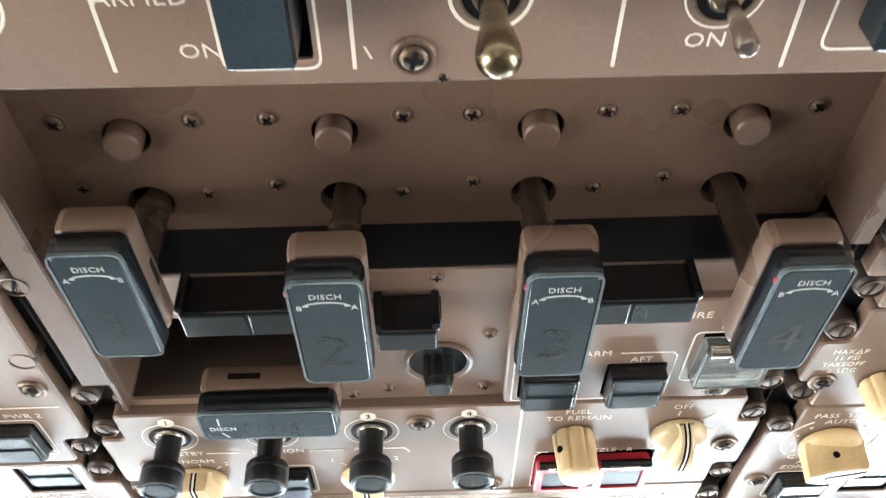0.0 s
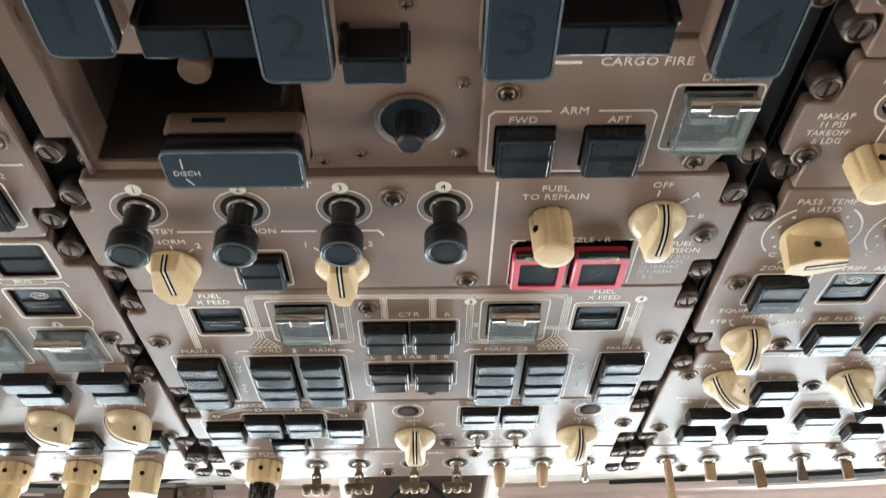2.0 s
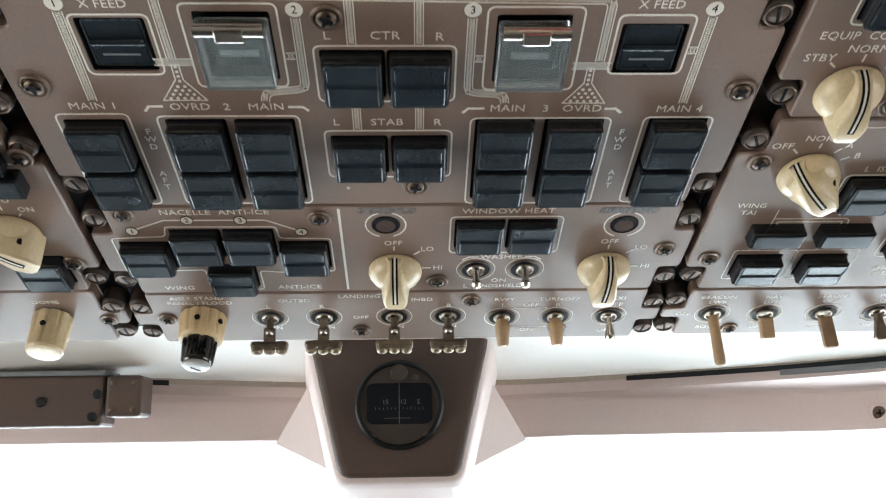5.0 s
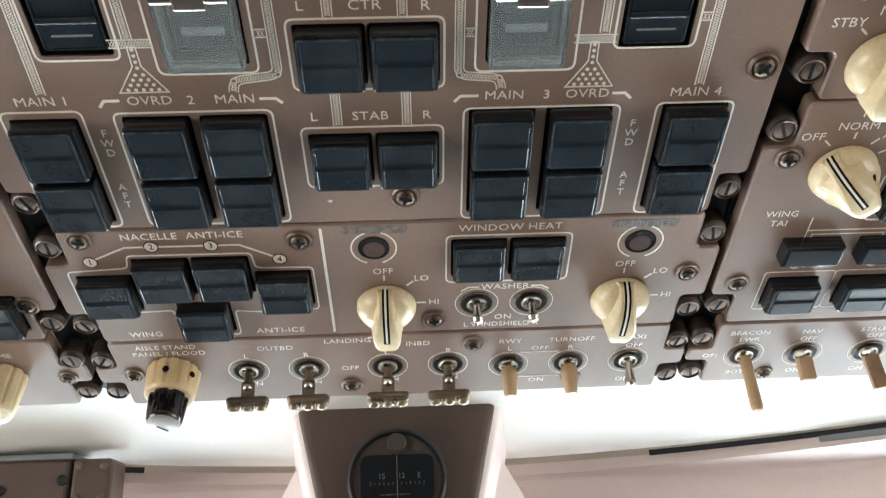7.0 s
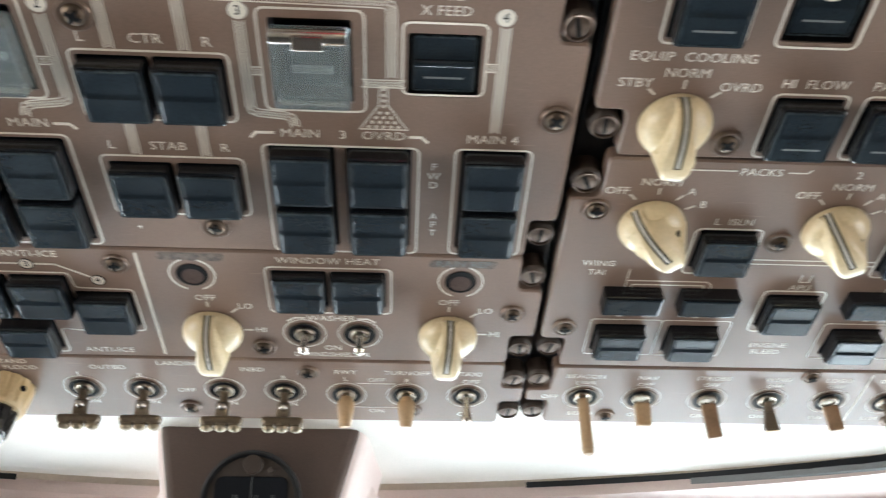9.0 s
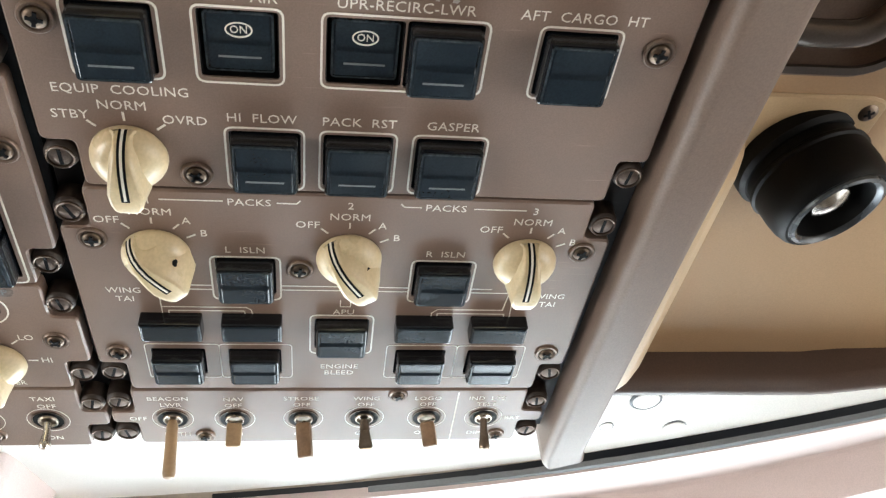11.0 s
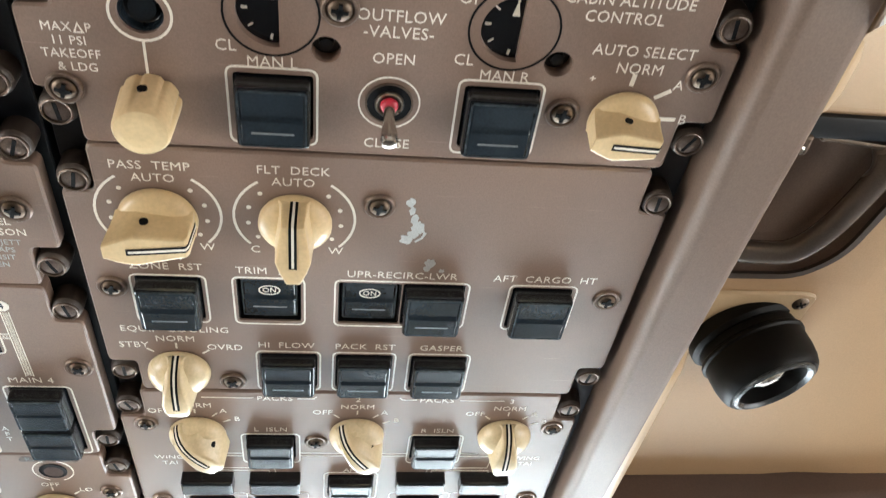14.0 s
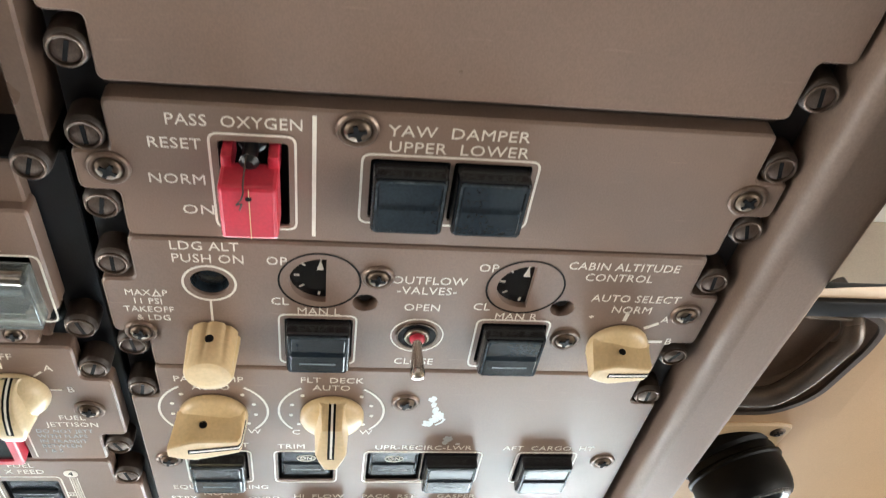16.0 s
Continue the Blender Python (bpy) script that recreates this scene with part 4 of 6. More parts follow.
for n, x in enumerate((-75.2, -27.5, 19.3, 68.5)):
    h = fire_handle(x, 224, 16.5 if n else 8, 15.6, 36.4, 13.6, "fire_handle", [(0.5, -9, -60), (0.5, -9, -14), (0.2, -7, 2)], True)
    part("shaft_sleeve", lathe([(4.0, -24), (4.2, -23), (4.2, -21.6), (3.9, -21), (4.1, -20), (4.1, 0)], 28), SHAFT, h, (0.4, -8, 0))
    part("arc_line", ribbon([(4.6 * math.sin(a), 5.3 + 4.6 * math.cos(a) * 0.32) for a in [radians(d) for d in range(-72, 73, 12)]], 0.4, 14.0, 14.15), LEGEND, h, (0, 5.0, 0))
    for e in (-1, 1):
        part("arrow_head", sheet([(e * 5.0, 5.5), (e * 3.4, 6.6), (e * 3.6, 5.4)], (), 14.0, 14.15, 0), LEGEND, h, (0, 5.0, 0))
    WORDS.append((h, (0, 13.5, 14.1), "DISCH", 1.55, 1.0, "LEGEND", 0))
    WORDS.append((h, (-5.5, 10.0, 14.1), "A" if n in (0, 2) else "B", 1.5, 1.0, "LEGEND", 0))
    WORDS.append((h, (5.5, 10.0, 14.1), "B" if n in (0, 2) else "A", 1.5, 1.0, "LEGEND", 0))
    WORDS.append((h, (0, -6, 14.12), str(n + 1), 11.0, 1.1, "DIGIT", 0))
    part("red_light", box(1.2, 1.2, 0.8, 0.2, 13), RED, h, (-7.4, 14, 0))
apu = fire_handle(-51.5, 163.5, 2, 37.5, 14.6, 15, "fire_handle", [(13, -2, -62), (13, -2, 2)], False)
WORDS.append((apu, (-12.5, -1.0, 15.55), "DISCH", 1.8, 0.95, "LEGEND", 0))
part("arrow_mark", ribbon([(-13.2, 1.0), (-13.0, 4.8)], 0.4, 15.4, 15.6), LEGEND, apu)
part("arrow_mark", ribbon([(-13.2, -3.0), (-11.6, -5.6)], 0.4, 15.4, 15.6), LEGEND, apu)
part("release_button", lathe([(4.6, -62), (4.6, -12), (4.0, -11)], 20), POCKET, fire.root, fire.at(-64.5, 172))


def light_box(x, y, w, h, n, up=9.0):
    b = part("indicator_light", box(w, h, up + 3, 0.7, -3), BLACK, fire.root, fire.at(x, y), label="black indicator light with smoked lenses")
    for i in range(n):
        part("lens", box(w / n - 0.8, h - 1.2, 0.7, 0.3, up - 0.3), LENS, b, ((i - (n - 1) / 2) * w / n, 0, 0))
    part("side_rib", box(w + 2.4, h * 0.55, up - 1, 0.4, -3), BLACK, b, (0, 1.2, 0))
    for e in (-1, 1):
        part("end_tab", box(2.2, 2.4, up + 2.6, 0.5, -3), BLACK, b, (e * (w / 2 - 0.4), h / 2 + 0.6, 0))


light_box(-51.5, 199, 33, 9.6, 2)
light_box(42.5, 199, 33, 9.6, 2)
light_box(-13, 189.6, 15.6, 8.4, 1)
ring = part("test_socket", lathe([(10.2, -3), (10.2, -2.2), (9.2, -1.8), (8.4, -2.6)], 32), POCKET, fire.root, fire.at(-5, 161.5))
part("socket_disc", lathe([(8.6, -3.4), (8.6, -2.6), (1, -2.5)], 32), LENS, ring)
part("test_button", lathe([(4.4, -3), (4.4, 4), (4.0, 5), (3.8, 6.5), (3.2, 7)], 24, 12, 0.06), KNOBBLACK, ring)
for x, y in ((DL, 152), (DR, 148.6), (DL, 205), (DR, 205)):
    fire.turnlock(x, y)

cargo = Module("cargo_fire_panel", "brown cargo fire panel with two arm buttons and guarded discharge button", 54, 166)
for bx in (27.5, 52.8):
    cargo.button(bx, 153, 16.4, 16.4)
cargo.guarded(79, 164.5, 20, 20)
cargo.plate(rounded([(14.8, 141.3), (84, 141.3), (84, 156), (92, 156), (92, 191.5), (14.8, 191.5)], 1.5, 3), -6, 0)
cargo.text(40.5, 167.2, "ARM", 2.7)
cargo.text(26.5, 163.7, "FWD", 2.5)
cargo.text(53.5, 163.7, "AFT", 2.5)
cargo.text(57, 184.6, "CARGO FIRE", 2.8, 1.05)
cargo.text(78, 179, "DISCH", 2.5)
cargo.line([(34, 167.2), (18.5, 167.2), (17, 165.5), (17, 143), (20, 142.5), (60, 142.5), (63.5, 145), (63.5, 165.5), (62, 167.2), (47, 167.2)], 0.5)
cargo.line([(28, 184.6), (40, 184.6)], 0.9)
cargo.outline(66.5, 91, 151.5, 176.5)
cargo.screw(78.5, 146.3, 0, 2.7)
cargo.screw(21.5, 174.3, 0, 2.5)

start = Module("engine_start_panel", "brown engine start and fuel jettison panel with black pull knobs", -7, 110)
start.button(-57.5, 93.5, 15.4, 16.4, 3.6)
for gx in (37.5, 58.5):
    start.guarded(gx, 92.5, 18.2, 23, 3.6, True)
start.plate(notched(CX0, CX1, 80.3, 140.2))
for x in (-90.5, -58.5, -26.5, 5):
    start.pull_knob(x, 126)
for n, x in enumerate((-89.5, -58, -27, 4.5)):
    disc = part("number_disc", sheet(circle(0, 0, 2.5, 20), (), 0, 0.14, 0), WHITE, start.root, start.at(x, 135.6))
    WORDS.append((disc, (0, 0, 0.16), str(n + 1), 2.6, 0.9, "DARK", 0))
start.text(-42, 137, "START", 2.7, 1.15)
start.text(-86.5, 114.7, "STBY", 2.6)
start.text(-58, 114.4, "IGNITION", 2.6)
start.text(-28, 114.4, "AUTO", 2.6)
start.text(-85.5, 109, "NORM", 2.5)
start.text(-76.5, 106.8, "2", 2.6)
start.text(-41, 106.8, "1", 2.6)
start.text(-19.5, 106.8, "2", 2.6)
for a in ([(-81.5, 114.5), (-70, 114.5)], [(-48, 114.3), (-36.5, 114.3)], [(-24, 114.3), (-16.5, 114.3), (-14.8, 111.5)]):
    start.line(a, 0.7)
for a in ([(-85.5, 107.4), (-85.5, 104.5)], [(-78.5, 105.2), (-80.5, 103.2)], [(-38.5, 105.2), (-36.5, 103)], [(-21, 105.2), (-23, 103)]):
    start.line(a, 0.5)
start.bar_knob(-87, 96.2, 3, 0.94, CREAM, 1.5, 0, 0.74)
start.bar_knob(-29.8, 95, 0, 0.95, CREAM, 1.12, 0, 0.80)
start.outline(-67, -48, 83, 104)
start.text(39, 134.2, "FUEL", 2.7)
start.text(39.5, 130.2, "TO REMAIN", 2.7)
start.round_knob(38.8, 119.5, 6.8, 15.5, turn=66)
start.text(72, 135.4, "OFF", 2.6)
start.text(83.5, 130.4, "A", 2.6)
start.text(87.6, 120, "B", 2.6)
for a in ([(71.5, 133), (71.3, 130)], [(81.5, 128.8), (79, 126.5)], [(85.3, 120), (82, 120)]):
    start.line(a, 0.6)
start.bar_knob(73.2, 119.6, -3, 0.93, PALE, 1.1)
start.text(48, 107.8, "L - NOZZLE - R", 2.5)
start.line([(29.5, 107.8), (27.5, 105.5), (27.5, 82), (29.5, 80.9)], 0.5)
start.line([(66.5, 107.8), (69, 107.8), (70.3, 106), (70.3, 82)], 0.5)
start.line([(27.5, 107.8), (32, 107.8)], 0.5)
start.text(85, 105, "FUEL", 2.4)
start.text(84.5, 101.2, "JETTISON", 2.4)
for n, w in enumerate(("DO NOT JETT", "WITH FLAPS", "IN TRANSIT", "BETWEEN", "1 & 5")):
    start.text(73, 97.4 - 2.9 * n, w, 1.9, 0.95, "DIMLEFT")
start.line([(21, 81.5), (21, 138)], 0.8)
for x, y in ((-11, 131), (13, 85), (91, 110), (-101, 106)):
    start.screw(x, y)
for x, y in ((DL, 132), (DL, 90), (DR, 130), (DR, 88)):
    start.turnlock(x, y)

fuel = Module("fuel_panel", "brown fuel pump panel with white flow lines and black buttons", -7, 35)
for x, y in ((-79, 58.8), (64, 57)):
    b = fuel.button(x, y, 17.0, 17.0, -1.2, True)
    part("lens_ridge", cached(("lens_ridge",), lambda: tube([(-7.2, 0, 0), (7.2, 0, 0)], 1.0, 12)), LENS, b, (0, 0.4, 0.5), label="glossy rounded ridge across the button")
for x, y in ((-47.5, 58), (31.5, 57)):
    fuel.guarded(x, y)
for x in (-17.2, 1.2):
    fuel.button(x, 48.3, 16.6, 16.6)
    fuel.button(x, 14.8, 16.2, 16.6, 4.4)
for x in (-94, -64.8, -44.6, 26.8, 47.6, 79):
    fuel.hole(x, 12, 18, 38)
    fuel.well(x, 12, 18, 38)
    fuel.button(x, 21.7, 16.6, 17.4, 5, False, False, False)
    fuel.button(x, 2.6, 16.6, 17.4, 5, False, False, False)
fuel.plate(notched(CX0, CX1, -10, 79.7))
for cx in (-79, 64):
    fuel.outline(cx - 10.3, cx + 10.3, 48.5, 69)
    fuel.text(cx - 0.5, 76.2, "FUEL", 2.6)
    fuel.text(cx, 72.2, "X FEED", 2.6)
fuel.outline(-60.5, -35.5, 43.8, 72.5)
fuel.outline(19, 44.5, 42.5, 71.5)
fuel.outline(-27.5, 11.2, 38, 58.6)
fuel.outline(-27.5, 11, 4.5, 25.8)
fuel.outline(-104.6, -83.6, -8.6, 33.2)
fuel.outline(-75.7, -34.2, -8.6, 32.2)
fuel.outline(16.4, 58.6, -9.4, 31)
fuel.outline(68.4, 89.4, -9.2, 31.2)
for x, y, w in ((-8, 62, "CTR"), (-23.5, 62, "L"), (6.5, 61.6, "R"), (-8.5, 29.3, "STAB"), (-23.5, 29.3, "L"), (6.5, 29.2, "R"), (-92.5, 36.3, "MAIN 1"), (-65, 35.9, "OVRD"),
                (-54.5, 35.8, "2"), (-43.2, 35.8, "MAIN"), (27, 34.9, "MAIN"), (38.2, 34.8, "3"), (49, 34.8, "OVRD"), (78, 34.5, "MAIN 4")):
    fuel.text(x, y, w, 2.7, 1.08)
for x, w, y in ((-79.6, "FWD", 25.6), (-80, "AFT", 6.5), (62.8, "FWD", 24.6), (63.2, "AFT", 6.0)):
    for n, ch in enumerate(w):
        fuel.text(x, y - 3.3 * n, ch, 2.4)
for n, (x, y) in enumerate(((-91, 72.5), (-31, 70.5), (15, 70.5), (78, 71))):
    disc = part("number_disc", sheet(circle(0, 0, 2.3, 20), (), 0, 0.14, 0), WHITE, fuel.root, fuel.at(x, y))
    WORDS.append((disc, (0, 0, 0.16), str(n + 1), 2.5, 0.9, "DARK", 0))
for a in ([(-78.2, 34.2), (-76.7, 36.2), (-72.6, 36.2)], [(-36.8, 35.8), (-32.6, 35.8), (-31, 34.2)], [(13.8, 33.2), (15.4, 35), (20.2, 35)], [(55.6, 34.8), (59, 34.8), (60.8, 33)]):
    fuel.line(a, 0.8)


def soft(points, k=2.0):
    """A path with its corners cut round."""
    out = [points[0]]
    for a, p, b in zip(points, points[1:], points[2:]):
        a, p, b = Vector(a), Vector(p), Vector(b)
        s, e = p + (a - p).normalized() * k, p + (b - p).normalized() * k
        out += [tuple(s), tuple((s + e + 2 * p) / 4), tuple(e)]
    return out + [points[-1]]


def pipe(points, gap=2.3):
    """A fuel line: two white edges with a fine dotted fill between them."""
    ribs = []
    for s in (-gap / 2, gap / 2):
        fuel.line(offset_path(soft(points), s), 0.32, False, "flow_line")
    for (ax, ay), (bx, by) in zip(points, points[1:]):
        length = math.hypot(bx - ax, by - ay)
        n = int(length / 0.7)
        for i in range(1, n):
            f = i / n
            dx, dy = (bx - ax) / length, (by - ay) / length
            px, py = ax + (bx - ax) * f, ay + (by - ay) * f
            k = 0.75
            ribs.append(ribbon(fuel.local([(px + dy * k + dx * 0.35, py - dx * k + dy * 0.35), (px - dy * k - dx * 0.35, py + dx * k - dy * 0.35)]), 0.16))
            ribs.append(ribbon(fuel.local([(px + dy * k - dx * 0.35, py - dx * k - dy * 0.35), (px - dy * k + dx * 0.35, py + dx * k + dy * 0.35)]), 0.16))
    if ribs:
        part("flow_hatching", join(*ribs), WHITE, fuel.root)


def offset_path(points, d):
    out = []
    for i, p in enumerate(points):
        p = Vector(p)
        u = (p - Vector(points[i - 1])).normalized() if i else (Vector(points[1]) - p).normalized()
        v = (Vector(points[i + 1]) - p).normalized() if i < len(points) - 1 else u
        nrm = Vector((-(u.y + v.y), u.x + v.x)).normalized() / max(0.5, math.sqrt((1 + u.dot(v)) / 2))
        out.append(tuple(p + nrm * d))
    return out


pipe([(-91, 70), (-91.8, 38.5)])
pipe([(78.3, 68.5), (78.3, 36.8)])
pipe([(-66, 54), (-66, 75.5), (51, 73.6), (51, 53)], 2.4)
pipe([(-31, 68), (-31, 43), (-42.5, 41.5), (-43, 38)])
pipe([(15, 68), (15, 41.5), (25.5, 40.5), (26, 37)])
for x, a, b in ((55, -35, -32.4), (54, 16.4, 18.6), (57, 74.4, 77.2)):
    pipe([(a, x), (b, x)], 2.2)
pipe([(-17, 74.7), (-17, 59)])
pipe([(1, 74.4), (1, 59)])
pipe([(-17.3, 37.6), (-17.3, 26.2)])
pipe([(1.2, 37.6), (1.2, 26.2)])
for cx, top_y in ((-65.6, 52), (49, 50.5)):
    fuel.line([(cx - 1.0, top_y), (cx - 1.1, top_y - 5.6), (cx - 6.2, top_y - 13.4), (cx + 6.2, top_y - 13.4), (cx + 1.1, top_y - 5.6), (cx + 1.0, top_y)], 0.35, True, "flow_funnel")
    dots = [sheet(circle(cx - fuel.x + (i - k / 2) * 1.95, top_y - 6.6 - 1.5 * k - fuel.y, 0.52, 8), (), 0, 0.12, 0) for k in range(1, 5) for i in range(k + 1)]
    dots += [sheet(circle(cx - fuel.x, top_y - 0.8 - 1.75 * k - fuel.y, 0.5, 8), (), 0, 0.12, 0) for k in range(4)]
    part("flow_dots", join(*dots), WHITE, fuel.root)
    pipe([(cx - 5.4, top_y + 0.9), (cx + 5.4, top_y + 0.9)], 2.2)
for x, y in ((-23, 68), (-106, 44.3), (94, 42), (0, 0)):
    fuel.screw(x, y, 0, 3.3)
fuel.line([(-22.7, -1), (-21.3, -1)], 0.3)
fuel.line([(-22, -1.7), (-22, -0.3)], 0.3)
for x, y in ((DL, 71), (DL, 1), (DR, 69), (DR, -1)):
    fuel.turnlock(x, y)

ice = Module("anti_ice_panel", "brown anti-ice, window heat and wiper control panel", -7, -37)
for x, y in ((-95.8, -38.5), (-77, -31.5), (-58.5, -31.5), (-40, -38.8)):
    ice.button(x, y, 16.6, 16.0, 4.4)
ice.button(-68, -52, 16.6, 14.5)
for x in (22.3, 40.7):
    ice.button(x, -27.2, 16.4, 16.2, 3.4)
ice.holes += [circle(-10.5, -21.3, 3.6), circle(73, -22, 3.8)]
ice.plate(notched(CX0, CX1, -64, -10.5))
for x, y in ((-10.5, -21.3), (73, -22)):
    # black disc shows above the lowered plug as the painted shade of the hole
    hole = part("plugged_hole", lathe([(4.9, -1.0), (4.9, 0.25), (4.5, 0.3), (4.3, 0.1), (0.5, 0.05)], 28), WELL, ice.root, ice.at(x, y), label="empty switch hole closed by a brown plug")
    part("plug", lathe([(3.5, 0.0), (3.4, 0.1), (2.0, 0.12), (0.4, 0.12)], 24), PLUG, hole, (0, -0.8, 0))
    for a0 in (110, 290):
        ice.line([(x + 7 * math.cos(radians(a)), y + 7 * math.sin(radians(a))) for a in range(a0, a0 + 141, 10)], 0.5, False, "marking_arc")
    smear = sheet(rounded([(x - 10 + random.uniform(-1, 1), y + 6.6), (x + 10, y + 6.2), (x + 11, y + 9.6), (x - 9.5, y + 9.8)], 1.4, 3), (), 0, 0.08, 0)
    part("rubbed_patch", moved(smear, pose(-ice.x * MM, -ice.y * MM, 0)), SMUDGE, ice.root, label="dark rubbed-out lettering")
ice.text(73.4, -13.9, "RAIN REP", 2.5, 1.1, "DIM", 0, 0.1)
ice.text(-68, -13.6, "NACELLE  ANTI-ICE", 2.7, 1.05)
ice.line([(-97, -23), (-86, -17.8), (-51.5, -18), (-41, -24)], 0.6)
for n, (x, y) in enumerate(((-98, -23.8), (-78, -17.8), (-60, -18), (-40, -24.8))):
    disc = part("number_disc", sheet(circle(0, 0, 2.1, 20), (), 0, 0.16, 0), WHITE, ice.root, ice.at(x, y))
    part("number_rim", ribbon(circle(0, 0, 2.15, 20), 0.3, 0.05, 0.22, True), WELL, disc)
    WORDS.append((disc, (0, 0, 0.18), str(n + 1), 2.3, 0.95, "DARK", 0))
ice.line(rounded([(-106.5, -28), (-87.5, -27), (-86.5, -21.5), (-48.5, -21.8), (-48, -28.5), (-30.2, -29), (-30.2, -49.5), (-50, -50), (-58, -49), (-58, -61.5), (-77.5, -61.5), (-78, -48), (-106.5, -49)], 1.6, 3), 0.5, True, "marking_frame")
ice.line([(-26.2, -12), (-26.2, -62)], 0.9)
ice.text(-90, -60.3, "WING", 2.5, 1.1)
ice.text(-44.5, -60.3, "ANTI-ICE", 2.5, 1.1)
for x in (-8.2, 69.8):
    ice.text(x, -32.2, "OFF", 2.6)
    ice.text(x + 12.2, -36, "LO", 2.6)
    ice.text(x + 16.2, -48, "HI", 2.6)
    for a in ([(x + 0.2, -34), (x + 0.2, -36.6)], [(x + 9.6, -37.2), (x + 7.4, -39.2)], [(x + 13.6, -48), (x + 10.4, -48)]):
        ice.line(a, 0.6)
    ice.bar_knob(x + 0.4, -48, 0 if x < 0 else -3, 1.0, PALE, 0.66)
ice.text(31.7, -14, "WINDOW HEAT", 2.7, 1.08)
ice.outline(12, 51.2, -38.4, -17)
ice.text(31.5, -41.3, "WASHER", 2.6, 1.05)
ice.line([(17, -43), (19.4, -41.2), (23, -41.2)], 0.6)
ice.line([(40, -41.2), (43.5, -41.2), (46, -43)], 0.6)
ice.toggle(22.3, -49.3, "bat", -16, 6.6)
ice.toggle(40.7, -49.2, "bat", -16, 6.6)
ice.text(31.5, -57, "ON", 2.6)
ice.text(31, -60.8, "L WINDSHIELD R", 2.3)
ice.text(72, -60.8, "WIPER", 2.3)
ice.line([(-35.7, -18), (-34.3, -18)], 0.3)
ice.line([(-35, -18.7), (-35, -17.3)], 0.3)
for x, y in ((-33, -17), (-98.5, -14.2), (91, -37), (8, -57)):
    ice.screw(x, y, 0, 3.1)
for x, y in ((DL, -17.5), (DL, -55), (DR, -19.5), (DR, -56)):
    ice.turnlock(x, y)

lights = Module("exterior_light_panel", "brown landing and runway light switch panel with toggles", -7, -83)
lights.plate(notched(CX0, CX1, -102, -64.6, 8, 14))
lights.text(-85.5, -68, "AISLE STAND", 2.3, 1.05)
lights.text(-85, -71.5, "PANEL / FLOOD", 2.3, 1.05)
k = lights.round_knob(-85.5, -82, 9.3, 11.5, CREAM, "dual_knob", 0, 14, 0.07)
inner = part("inner_knob", lathe([(6.6, 11), (6.9, 12.0), (6.7, 14), (6.2, 20), (5.8, 21.2), (5.4, 21.6)], 72, 6, 0.16), GLOSS, k, label="glossy black fluted inner dimmer knob")
part("knob_cap", lathe([(5.5, 21.3), (5.3, 21.9), (4.9, 22.1), (0.6, 22.2)], 32), CAP, inner, label="satin grey knob cap")
part("index_line", box(0.9, 4.6, 0.2, 0, 22.1), LENS, inner, (-1.2, -2.2, 0), 35)
for x, y, w in ((-58.8, -74.6, "L"), (-48, -70.4, "OUTBD"), (-37.6, -74.8, "R"), (-22.4, -67.6, "LANDING"), (-22.6, -83.6, "OFF"), (-9, -75.2, "L"), (2.2, -70.4, "INBD"), (13, -75, "R"),
                (35, -71, "RWY"), (35, -75.2, "L"), (46, -75.4, "OFF"), (57, -71, "TURNOFF"), (57, -75.6, "R"), (46, -95, "ON"), (79.6, -71, "TAXI"), (80, -75.6, "OFF"), (79, -96.4, "ON"),
                (-58, -91.4, "ON"), (-36.4, -91.4, "ON"), (-8, -91.4, "ON"), (13.8, -91.4, "ON")):
    lights.text(x, y, w, 2.35, 1.08)
for x in (-59, -37.4, -9, 12.8):
    lights.toggle(x, -83, "tbar", -22)
lights.toggle(35, -84.6, "sleeve", -20, 11.4)
lights.toggle(57, -84.4, "sleeve", -20, 11.4)
lights.toggle(79, -84.2, "bat", -22, 9.5)
lights.line([(39, -77.5), (53, -77.5)], 0.4)
lights.line([(38, -92.5), (54, -92.5)], 0.4)
lights.line([(-15, -66), (-9, -66)], 0.3)
for x, y in ((-22.8, -94), (21.8, -71.2), (-100, -83), (59, -94)):
    lights.screw(x, y, 0, 2.9)
for x, y in ((DL, -75), (DL, -94), (DR, -74.5), (DR, -95)):
    lights.turnlock(x, y)

# ---- overhead panel, right column ----
def right_unit(name, label, y0, y1, dl, dr):
    m = Module(name, label, (dl + dr) / 2, (y0 + y1) / 2)
    m.y0, m.y1, m.dl, m.dr = y0, y1, dl, dr
    return m


def close_unit(m, ys, tall=15.0):
    m.plate(notched(m.dl - 3.8, m.dr + 3.8, m.y0, m.y1, 8.4, tall))
    for y in ys:
        m.turnlock(m.dl, y)
        m.turnlock(m.dr, y)


blank = right_unit("blank_panel", "plain brown blank panel with turnlock fasteners", 228.5, 330, 109, 263)
blank.z = 0
close_unit(blank, (235,))
part("dent", lathe([(0.45, 0), (0.3, 0.08), (0.1, 0.1)], 9), CUP, blank.root, blank.at(185, 236), label="small bare-metal nick")
part("sill", box(146, 4.2, 3, 0.5, -8), LIP, blank.root, blank.at(186, 226.5))

